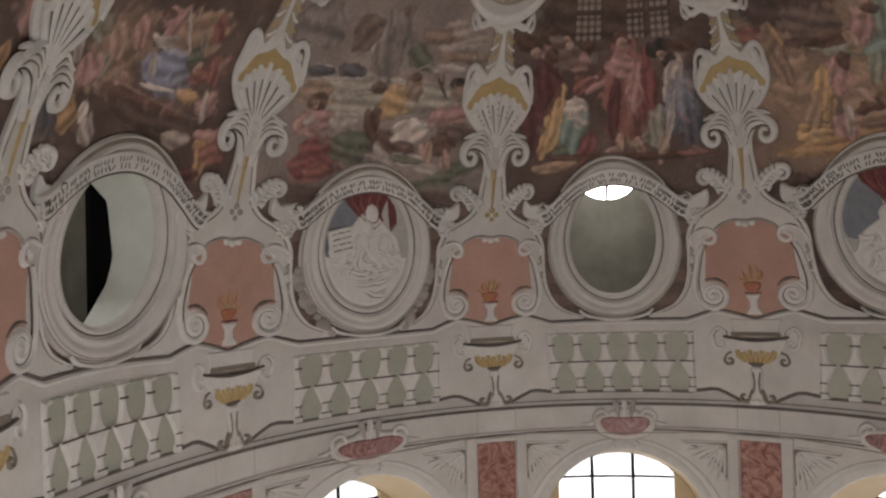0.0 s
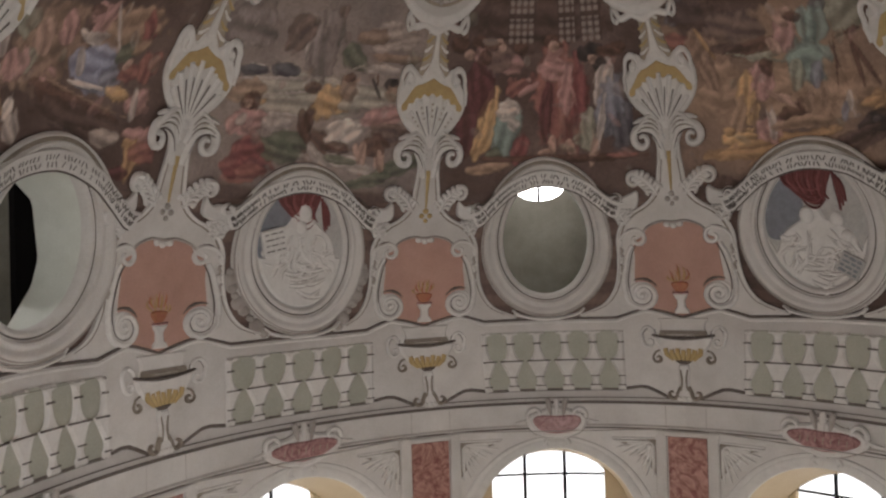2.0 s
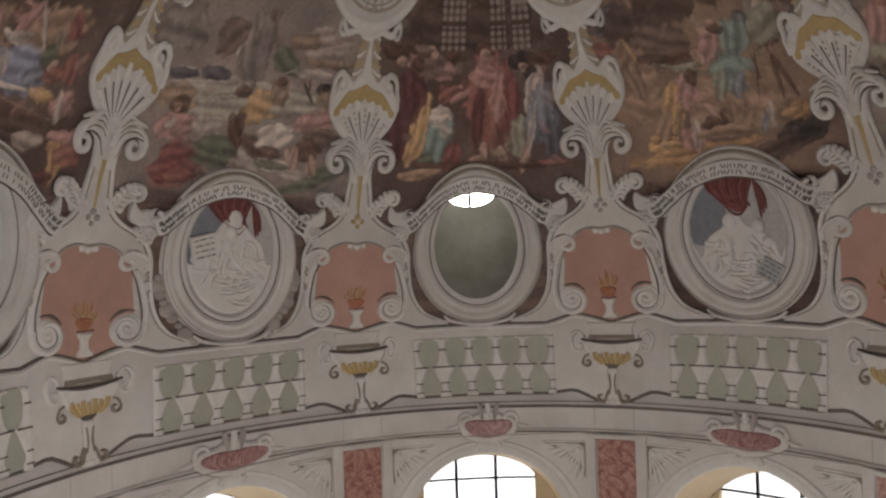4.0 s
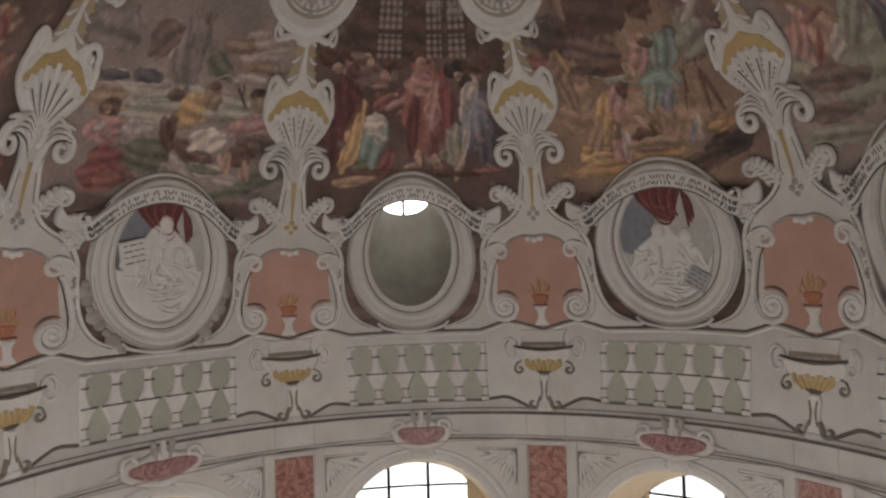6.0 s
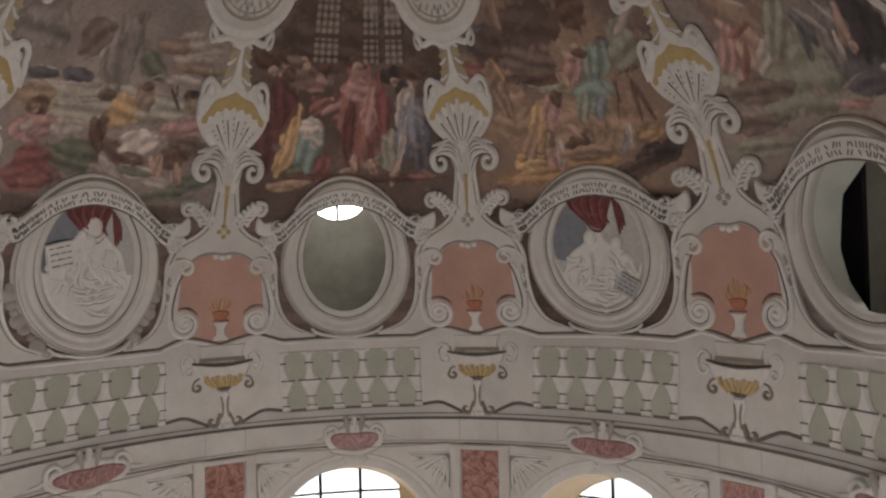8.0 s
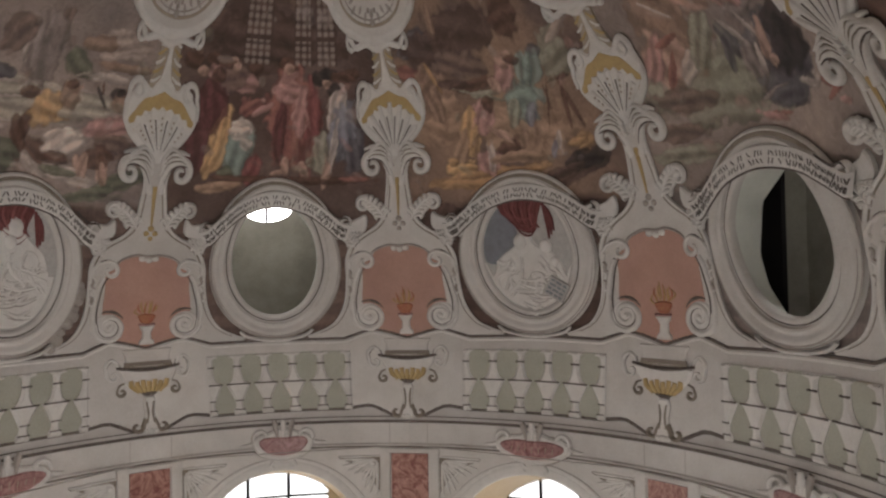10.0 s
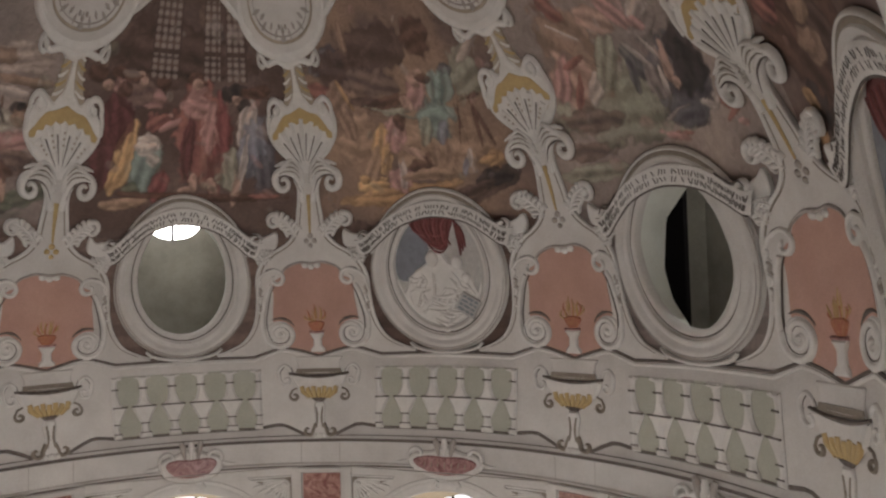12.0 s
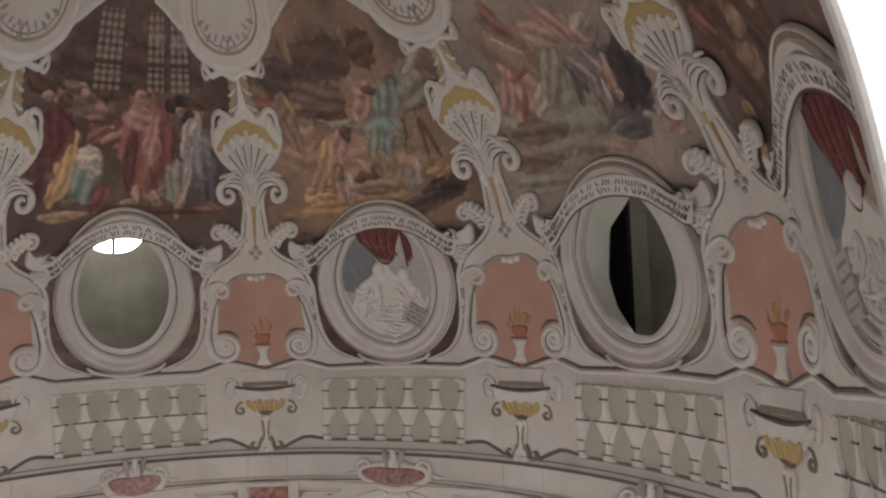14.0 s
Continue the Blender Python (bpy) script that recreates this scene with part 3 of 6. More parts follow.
STROKES[3.5] = STROKES[3.5] + [
    ("slate", 0.47, 2.02, 0.469, 0.423, 13), ("black", 0.72, 2.12, 0.273, 0.344, 17), ("pale", 0.42, 2.69, 0.233, 0.085, -5), ("grey", 0.37, 2.53, 0.282, 0.106, -10),
    ("rose", 0.33, 2.59, 0.133, 0.073, 31), ("pale", 0.10, 2.33, 0.233, 0.036, 49), ("pale", 0.33, 2.34, 0.214, 0.026, 59), ("grey", 0.16, 2.06, 0.131, 0.200, 9),
    ("pale", 0.28, 2.03, 0.041, 0.170, 8), ("flesh", 0.43, 2.19, 0.073, 0.240, 19), ("flesh", 0.45, 1.99, 0.065, 0.065, 20), ("slate", -0.11, 2.18, 0.075, 0.193, 11)]
STROKES[3.5] = STROKES[3.5] + [
    ("grey", 0.31, 1.74, 0.274, 0.040, -8), ("pale", 0.79, 1.71, 0.143, 0.042, 23), ("slate", 0.43, 1.66, 0.288, 0.099, 2), ("rose", 0.15, 1.53, 0.225, 0.053, 21),
    ("rust", 1.06, 1.58, 0.188, 0.036, -22), ("rose", 1.14, 1.47, 0.078, 0.037, 12), ("dusk", -0.98, 1.90, 0.509, 0.136, 10)]
STROKES[4.5] = STROKES[4.5] + [
    ("brown", -1.32, 1.80, 0.559, 0.302, 58), ("umber", -0.76, 1.88, 0.316, 0.200, 74), ("rust", -1.43, 2.16, 0.185, 0.137, 64), ("wine", -1.29, 2.19, 0.111, 0.087, 66),
    ("sand", -0.92, 2.02, 0.129, 0.170, 75), ("tan", -1.04, 1.73, 0.186, 0.193, 74), ("brown", -1.55, 1.23, 0.205, 0.160, 45), ("ochre", -1.54, 1.11, 0.084, 0.098, 48),
    ("umber", -1.25, 0.86, 0.280, 0.243, 40), ("ochre", -1.48, 1.41, 0.131, 0.076, 49)]
STROKES[-0.5] = STROKES[-0.5] + [
    ("tan", -0.70, 1.93, 0.524, 0.281, -44), ("flesh", -0.78, 2.01, 0.174, 0.195, -37), ("rose", -0.47, 2.12, 0.142, 0.159, -47), ("sage", -0.89, 1.75, 0.172, 0.122, -42),
    ("sand", 0.54, 2.30, 0.566, 0.219, -10), ("blue", 0.14, 1.93, 0.382, 0.172, -9), ("steel", 0.46, 1.82, 0.220, 0.124, -35), ("pale", 0.03, 2.15, 0.237, 0.059, -10),
    ("white", 0.18, 1.74, 0.343, 0.024, -1), ("pale", -0.06, 1.89, 0.072, 0.160, -32), ("rose", 0.05, 2.33, 0.221, 0.114, -48), ("brown", -0.17, 2.35, 0.128, 0.047, -11)]
STROKES[-0.5] = STROKES[-0.5] + [
    ("pale", 0.32, 2.26, 0.028, 0.267, -43), ("brown", 0.10, 1.57, 0.930, 0.062, 6), ("umber", 0.22, 1.45, 0.823, 0.099, 5), ("tan", 0.05, 1.64, 0.895, 0.014, 6),
    ("gold", 0.68, 1.74, 0.185, 0.070, 2), ("rust", 0.75, 1.94, 0.187, 0.087, -8), ("flesh", 0.68, 2.01, 0.084, 0.047, -37), ("green", 0.56, 2.10, 0.150, 0.083, -40),
    ("red", 0.80, 2.38, 0.125, 0.142, -44), ("rust", 0.99, 2.01, 0.114, 0.197, -20), ("rose", 1.06, 1.74, 0.188, 0.124, -30), ("pale", 1.00, 1.68, 0.065, 0.156, -9)]
STROKES[-0.5] = STROKES[-0.5] + [
    ("cloud", 0.68, 1.33, 0.218, 0.084, -6), ("ochre", 1.16, 1.13, 0.110, 0.192, 2), ("rust", 1.35, 1.23, 0.223, 0.126, -5), ("wine", 1.00, 1.00, 0.200, 0.073, -4),
    ("rose", 1.13, 1.41, 0.186, 0.066, -6), ("pale", -1.38, 1.88, 0.085, 0.291, -40), ("white", -1.50, 1.97, 0.076, 0.070, -51), ("rose", -1.07, 1.67, 0.119, 0.160, -36),
    ("ochre", -1.10, 1.31, 0.186, 0.144, -29), ("pale", -0.76, 1.24, 0.119, 0.153, -31), ("slate", -1.36, 1.25, 0.133, 0.247, -15), ("rose", -0.93, 1.74, 0.120, 0.121, -42)]
STROKES[-0.5] = STROKES[-0.5] + [
    ("wine", -1.76, 1.37, 0.149, 0.114, -40), ("brown", -1.74, 1.46, 0.132, 0.082, -42), ("dusk", -1.27, 0.85, 0.215, 0.307, -21), ("wine", -1.56, 0.65, 0.278, 0.257, -23),
    ("rose", -1.60, 0.82, 0.098, 0.168, -17)]


def painted_material():
    m = bpy.data.materials.new("fresco_paint")
    m.use_nodes = True
    nt = m.node_tree
    bsdf = nt.nodes["Principled BSDF"]
    bsdf.inputs["Roughness"].default_value = 0.85
    col = nt.nodes.new("ShaderNodeVertexColor")
    col.layer_name = "pigment"
    tc, n1, n2 = nt.nodes.new("ShaderNodeTexCoord"), nt.nodes.new("ShaderNodeTexNoise"), nt.nodes.new("ShaderNodeTexNoise")
    n1.inputs["Scale"].default_value, n1.inputs["Detail"].default_value, n1.inputs["Distortion"].default_value = 9, 8, 1.2
    n2.inputs["Scale"].default_value, n2.inputs["Detail"].default_value = 55, 5
    for n in (n1, n2):
        nt.links.new(tc.outputs["Object"], n.inputs["Vector"])
    last = col.outputs["Color"]
    for n, f in ((n1, 0.38), (n2, 0.14)):
        mx = nt.nodes.new("ShaderNodeMix")
        mx.data_type, mx.blend_type = "RGBA", "OVERLAY"
        mx.inputs["Factor"].default_value = f
        nt.links.new(last, mx.inputs["A"])
        nt.links.new(n.outputs["Fac"], mx.inputs["B"])
        last = mx.outputs["Result"]
    nt.links.new(last, bsdf.inputs["Base Color"])
    bp = nt.nodes.new("ShaderNodeBump")
    bp.inputs["Strength"].default_value, bp.inputs["Distance"].default_value = 0.2, 0.006
    nt.links.new(n2.outputs["Fac"], bp.inputs["Height"])
    nt.links.new(bp.outputs[0], bsdf.inputs["Normal"])
    return m


FRESCO = painted_material()
TINT = 1.46  # strength of the pigments


def wave(x, z, f, seed):
    return (np.sin(x * f + seed * 1.7 + 1.3 * np.sin(z * f * 0.7 + seed)) + np.sin(z * f * 1.3 + seed * 2.9 + 1.1 * np.sin(x * f * 0.8 - seed))) * 0.5


def painting(k, z0, z1, strokes, ground, step=0.017):
    """One bay of painted vault: washes and strokes of pigment on a fine sheet of plaster, with an oval gap in the open bays."""
    nx, nz = int(BAY / step), int((z1 - z0) / step)
    xs, zs = np.linspace(-BAY / 2, BAY / 2, nx + 1), np.linspace(z0, z1, nz + 1)
    X, Z = np.meshgrid(xs, zs)
    tone = lambda n: np.array((1.10, 0.975, 0.95)) * (0.62 * np.array(srgb(*PAINT[n])) + 0.38 * np.mean(srgb(*PAINT[n]))) * TINT
    seed = k * 3.1 + 7
    mixv = np.clip(0.5 + 0.5 * wave(X, Z, 3.0, seed) + 0.25 * wave(X, Z, 9, seed + 2), 0, 1)[..., None]
    col = tone(ground[0]) * mixv + tone(ground[1]) * (1 - mixv)
    # painted architecture behind the ovals
    low = np.clip((1.05 - Z + 0.05 * wave(X, Z, 7, seed)) / 0.12, 0, 1)[..., None]
    band = (0.88 + 0.12 * np.sign(np.sin(Z * 19 + 0.3 * wave(X, Z, 2, seed))))[..., None]
    col = col * (1 - low) + tone({3.5: "grey", 2.5: "umber"}.get(k, "dusk")) * (1.0 if k == 3.5 else 1.12) * band * low
    rnd = np.random.RandomState(int(k * 10) + 100)
    small = []
    for tone_name, x, z, rx, rz, lean in strokes:
        small.append((tone_name, x, z, rx, rz, lean, 1.0))
        for _ in range(4 if min(rx, rz) > 0.05 else 0):  # folds and broken edges of each colour
            a, r = rnd.uniform(0, 6.28), rnd.uniform(0.2, 1.0)
            small.append((tone_name, x + rx * r * math.cos(a), z + rz * r * math.sin(a), rx * rnd.uniform(0.10, 0.32), rz * rnd.uniform(0.2, 0.5), lean + rnd.uniform(-35, 35), rnd.choice([0.62, 0.75, 1.2, 1.4])))
    names = ["dusk", "grey", "tan", "umber", "pale", "rose", "sage"]
    for _ in range(40):  # loose brushwork
        small.append((names[rnd.randint(len(names))], rnd.uniform(-1.8, 1.8), rnd.uniform(1.2, z1), rnd.uniform(0.03, 0.16), rnd.uniform(0.02, 0.10), rnd.uniform(-60, 60), 0.9))
    for i, (tone_name, x, z, rx, rz, lean, value) in enumerate(small):
        c, s = math.cos(radians(lean)), math.sin(radians(lean))
        reach = 1.45 * max(rx, rz)
        i0, i1 = np.searchsorted(xs, (x - reach, x + reach))
        j0, j1 = np.searchsorted(zs, (z - reach, z + reach))
        if i1 - i0 < 1 or j1 - j0 < 1:
            continue
        PX, PZ = X[j0:j1, i0:i1], Z[j0:j1, i0:i1]
        dx, dz = PX - x, PZ - z
        u, v = (dx * c - dz * s) / rx, (dx * s + dz * c) / rz
        rr = np.sqrt(u * u + v * v) + 0.18 * wave(PX, PZ, 11, i * 1.37 + seed) + 0.13 * wave(PX, PZ, 34, i + seed)
        soft = 0.16 if value == 1.0 else 0.3
        w = np.clip((1.0 - rr) / soft, 0, 1)[..., None] * (0.84 if value == 1.0 else 0.34)
        # folds run along the longer side, bright on one flank of each patch and deep on the other
        along, across, size = (v, u, rx) if rz > rx else (u, v, rz)
        count = min(max(size / 0.022, 2.0), 7.0)
        crease = np.sin(across * count + 1.6 * np.sin(along * 1.9 + i) + 1.2 * wave(PX, PZ, 7, i))
        fold = 1 + (0.30 * np.sign(crease) * np.abs(crease) ** 0.7 * min(size / 0.05, 1.0) + 0.12 * wave(PX, PZ, 26, i * 0.7) + 0.16 * np.clip(v - u, -1, 1))[..., None]
        edge = 1 - 0.35 * np.clip(1 - np.abs(rr - 0.93) / 0.12, 0, 1)[..., None] * (value == 1.0)
        col[j0:j1, i0:i1] = col[j0:j1, i0:i1] * (1 - w) + tone(tone_name) * 1.05 * value * fold * edge * w
    if k == 1.5:  # painted lattice windows with round panes
        for x0, x1 in ((-0.70, -0.22), (0.17, 0.48), (0.56, 0.92)):
            inside = (X > x0) & (X < x1) & (Z > 2.83) & (Z < 3.6)
            cell = ((X - x0) / 0.115 % 1 - 0.5) ** 2 + ((Z - 2.83) / 0.075 % 1 - 0.5) ** 2
            disc = np.clip((0.19 - cell) / 0.1, 0, 1)
            frame_bar = (np.abs(Z - 3.12) < 0.02) | (X < x0 + 0.025) | (X > x1 - 0.025)
            amount = (inside * np.where(frame_bar, 0.75, 0.55 * disc))[..., None]
            col = col * (1 - amount) + np.where(frame_bar[..., None], tone("umber") * 0.8, tone("pale")) * amount
    n = k + X / BAY
    n = np.where(n < 0, n * 0.82, np.where(n > 4, 4 + (n - 4) * 0.82, n))
    th = THETA0 - STEP * (n - 2) - TURN
    q = np.sqrt(np.maximum(1 - (np.maximum(Z - SPRING, 0) / RISE) ** 2, 0))
    u, v, c, s = -np.sin(th) * RA * q, np.cos(th) * RB * q, math.cos(TURN), math.sin(TURN)
    verts = np.stack((CX + u * c - v * s, CY + u * s + v * c, Z + FLOOR), -1).reshape(-1, 3).tolist()
    open_bay = k in OPEN_BAYS
    hx, hz = shift(k, 0.31) if open_bay else (0, 0)
    faces = []
    for j in range(nz):
        for i in range(nx):
            cx, cz = (xs[i] + xs[i + 1]) / 2, (zs[j] + zs[j + 1]) / 2
            if open_bay and (((cx - hx) / (0.68 * SPREAD[k])) ** 2 + ((cz - 0.31 - hz) / 0.9) ** 2) < 1:
                continue
            a = j * (nx + 1) + i
            faces.append((a, a + 1, a + nx + 2, a + nx + 1))
    me = bpy.data.meshes.new("ceiling_fresco")
    me.from_pydata(verts, [], faces)
    at = me.color_attributes.new("pigment", "FLOAT_COLOR", "POINT")
    rgba = np.ones((len(verts), 4), np.float32)
    rgba[:, :3] = np.clip(col.reshape(-1, 3), 0.01, 0.8)
    at.data.foreach_set("color", rgba.ravel())
    me.materials.append(FRESCO)
    me.shade_smooth()
    return tagged(new("ceiling_fresco", me), kind="structure")


for k in BAYS:
    painting(k, -0.95, 3.9, STROKES[k], GROUND[k])

# crown of the dome and the plain rest of the vault over the gallery
bm = bmesh.new()
rows = [[bm.verts.new(shell_point(2, BAY * (-2.5 + 9.406 * i / 96), z)) for i in range(96)] for z in (3.9, 4.15, 4.35, 4.5, 4.6, 4.66)]
for a, b in zip(rows, rows[1:]):
    for i in range(96):
        bm.faces.new((a[i], a[(i + 1) % 96], b[(i + 1) % 96], b[i]))
bm.faces.new(rows[-1])
tagged(part("ceiling", bm, SANDY), "painted crown of the dome", kind="structure")
bm = bmesh.new()
rows = [[bm.verts.new(on_shell(5, BAY * (0.005 + 2.4 * i / 24), z)) for i in range(25)] for z in (2.6, 2.9, 3.2, 3.55, 3.9)]
for a, b in zip(rows, rows[1:]):
    for i in range(24):
        bm.faces.new((a[i], a[i + 1], b[i + 1], b[i]))
tagged(part("vault_over_gallery", bm, SANDY), kind="structure")


# ---- drum: parapet, frieze and arcade ----
def strip(k, xs, zs, d, name, mat, parent=None):
    bm = bmesh.new()
    rows = [[bm.verts.new(on_shell(k, x, z, dd)) for x in xs] for z, dd in zip(zs, d)]
    for a, b in zip(rows, rows[1:]):
        for i in range(len(xs) - 1):
            bm.faces.new((a[i], a[i + 1], b[i + 1], b[i]))
    return part(name, bm, mat, parent)


def span(n=24, w=BAY):
    return [-w / 2 + w * i / n for i in range(n + 1)]


def crest(x):
    """The wavy top edge of the parapet: level over the bay, pointed beside each rib, dipping behind the urn."""
    a = abs(x)
    if a < 0.95:
        return -0.87
    if a < 1.33:
        return -0.87 + 0.135 * (a - 0.95) / 0.38
    return -0.735 - 0.135 * ((a - 1.33) / 0.52) ** 1.4


def skirt(x):
    a = abs(x)
    if a < 0.95:
        return -1.89
    if a < 1.28:
        return -1.89 + 0.05 * (a - 0.95) / 0.33
    return -1.84 - 0.19 * min((a - 1.28) / 0.4, 1) ** 1.2


ALL_BAYS = BAYS + (5.5, 6.5)
for k in ALL_BAYS:
    xs = sorted(span(36) + [0.95, -0.95, 1.33, -1.33])
    bm = bmesh.new()
    levels = []
    for f, d in ((-0.02, 0.0), (0.0, 0.05), (0.02, 0.06), (0.98, 0.06), (1.0, 0.05), (1.01, 0.03)):
        levels.append([bm.verts.new(on_shell(k, x, crest(x) + (skirt(x) - crest(x)) * f, d)) for x in xs])
    for a, b in zip(levels, levels[1:]):
        for i in range(len(xs) - 1):
            bm.faces.new((a[i], a[i + 1], b[i + 1], b[i]))
    wall = tagged(part("parapet_wall", bm, STUCCO), kind="structure")
    # dark strips put the shade of crest and skirt edges into colour
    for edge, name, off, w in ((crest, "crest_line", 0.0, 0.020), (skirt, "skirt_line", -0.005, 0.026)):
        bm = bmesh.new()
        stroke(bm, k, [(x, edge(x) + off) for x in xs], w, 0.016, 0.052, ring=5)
        part(name, bm, LINE, wall, "brown painted shadow line along the edge")
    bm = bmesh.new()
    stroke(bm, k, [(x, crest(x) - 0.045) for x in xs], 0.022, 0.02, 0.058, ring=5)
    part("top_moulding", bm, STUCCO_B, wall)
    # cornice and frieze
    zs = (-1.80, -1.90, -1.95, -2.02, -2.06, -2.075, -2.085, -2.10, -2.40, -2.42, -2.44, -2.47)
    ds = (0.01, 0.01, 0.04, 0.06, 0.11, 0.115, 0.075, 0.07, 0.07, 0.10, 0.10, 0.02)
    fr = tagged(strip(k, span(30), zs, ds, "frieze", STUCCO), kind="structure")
    # dark strips paint the cornice's shade; the last one darkens its recess
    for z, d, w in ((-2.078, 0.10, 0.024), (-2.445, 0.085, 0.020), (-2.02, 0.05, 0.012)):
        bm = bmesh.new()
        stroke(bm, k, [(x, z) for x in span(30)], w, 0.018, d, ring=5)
        part("cornice_line", bm, LINE, fr, "brown painted shadow line under the cornice")
    for x in (-1.57, 1.57):
        bm = bmesh.new()
        stroke(bm, k, [(x, -2.10), (x, -2.25), (x, -2.40)], 0.006, 0.004, 0.069, ring=3)
        part("joint", bm, GREY, fr)
    # arcade wall with its arched opening
    bm = bmesh.new()
    arch = [(x, z) for x, z in ellipse(-0.03, -3.93, 1.2, 1.2, 28, 0, 180)]
    plate(bm, k, [(-1.85, -7.6), (-1.85, -2.44), (1.85, -2.44), (1.85, -7.6), (1.17, -7.6)] + arch + [(-1.23, -7.6)], -0.05, 0.02, 0.004, 0.3)
    arcade = tagged(part("arcade_wall", bm, STUCCO), kind="structure")
    # splayed jambs and vaulted reveal towards the window
    bm = bmesh.new()
    def hoop(rx, cz, lift, d):
        pts = [(-0.03 + rx, -7.6)] + ellipse(-0.03, cz, rx, rx * lift, 28, 0, 180) + [(-0.03 - rx, -7.6)]
        return [bm.verts.new(on_shell(k, x, z, d)) for x, z in pts]
    rows = [hoop(1.2, -3.93, 1, 0.0), hoop(1.14, -3.93, 1, -0.35), hoop(0.98, -3.98, 1.02, -0.9)]
    for a, b in zip(rows, rows[1:]):
        for i in range(len(a) - 1):
            bm.faces.new((a[i], a[i + 1], b[i + 1], b[i]))
    part("reveal", bm, CREAM, arcade, "cream plastered window reveal")
    bm = bmesh.new()
    plate(bm, k, [(-1.85, -11.9), (-1.85, -7.6), (1.85, -7.6), (1.85, -11.9)], -0.1, 0.02, 0.004, 0.4)
    part("lower_wall", bm, STUCCO, arcade)


def window(k):
    w = thing("arched_window", k, 0, -5.8, "tall arched window with iron glazing bars and bright clear panes", "window", "windows of the drum")
    bm = bmesh.new()
    outer = [(0.95, -7.6)] + ellipse(-0.03, -3.98, 0.98, 1.0, 24, 0, 180) + [(-1.01, -7.6)]
    inner = [(0.63, -7.4)] + [(0.63, -3.3)] + ellipse(-0.075, -3.26, 0.71, 0.32, 18, 12, 168) + [(-0.78, -3.3), (-0.78, -7.4)]
    plate(bm, k, [(0.95, -7.6), *outer[1:-1], (-1.01, -7.6), (-0.78, -7.4), *reversed(inner[1:-1]), (0.63, -7.4)], -1.0, -0.9, 0.01, 0.3)
    part("window_frame", bm, CREAM, w, "cream plaster surround")
    for x in (-0.36, 0.14):
        bm = bmesh.new()
        stroke(bm, k, [(x, z) for z in np.linspace(-7.3, -2.8, 20)], 0.024, 0.03, -0.97, ring=5)
        part("glazing_bar", bm, IRON, w)
    for z in (-3.43, -4.05, -4.67, -5.29, -5.91, -6.53):
        bm = bmesh.new()
        stroke(bm, k, [(x, float(z) + 0.07) for x in np.linspace(-0.78, 0.63, 8)], 0.021, 0.03, -0.965, ring=5)
        part("glazing_bar", bm, IRON, w)
    bm = bmesh.new()
    plate(bm, k, inner, -1.0, -0.99, 0.002, 0.4)
    ob = part("pane", bm, glass, w)
    ob.visible_shadow = False
    return w


for k in ALL_BAYS:
    window(k)


# ---- arcade ornament ----
def archivolt(k):
    a = thing("archivolt", k, 0, -2.6, "white stucco archivolt moulding round the window arch", "moulding", "archivolts")
    for name, r, w, h, mat in (("outer_band", 1.44, 0.055, 0.035, STUCCO_B), ("inner_band", 1.28, 0.075, 0.05, STUCCO_B)):
        bm = bmesh.new()
        cz = -4.07 if r > 1.4 else -3.97
        stroke(bm, k, [(1.0 * r - 0.03, -7.5)] + ellipse(-0.03, cz, r, r, 40, 0, 180) + [(-r - 0.03, -7.5)], w, h, 0.018, ring=7, flat=0.6)
        part(name, bm, mat, a)
    bm = bmesh.new()
    stroke(bm, k, ellipse(-0.03, -4.03, 1.375, 1.375, 40, 0, 180), 0.012, 0.02, 0.02, ring=5)
    part("groove_line", bm, LINE, a)


def spandrel(k, side):
    s = thing("spandrel_relief", k, side * 1.2, -2.8, "triangular sand-coloured spandrel with white stucco leaf rosette", "relief", "spandrels")
    pts = [(side * x, z) for x, z in ((1.43, -2.60), (0.80, -2.61), (1.05, -2.74), (1.26, -2.93), (1.42, -3.14))]
    bm = bmesh.new()
    plate(bm, k, pts, 0.02, 0.024, 0.004)
    part("panel", bm, TAUPE, s)
    bm = bmesh.new()
    stroke(bm, k, pts, 0.018, 0.018, 0.02, closed=True, ring=5)
    part("border", bm, STUCCO_B, s)
    cx, cz = side * 1.385, -2.645
    for i in range(17):  # leaves fan out of the corner
        deg = 180 + 90 * i / 16
        r = 0.30 + 0.22 * abs(math.cos(radians(2 * (deg - 180)))) - (0.10 if i % 2 else 0)
        a = radians(deg)
        bm = bmesh.new()
        bend = 0.03 * (1 if i % 2 else -1)
        curl_pts = [(cx + side * math.cos(a) * r * f + side * bend * f * f, cz + math.sin(a) * r * f) for f in (0.12, 0.4, 0.65, 0.88, 1.0)]
        stroke(bm, k, curl_pts, (0.008, 0.024, 0.010), 0.030, 0.024, ring=5)
        part("leaf", bm, STUCCO_B, s)
    bm = bmesh.new()
    knob(bm, k, cx + side * -0.07, cz - 0.07, 0.045, 0.04, 0.03)
    part("rosette_boss", bm, STUCCO_B, s)


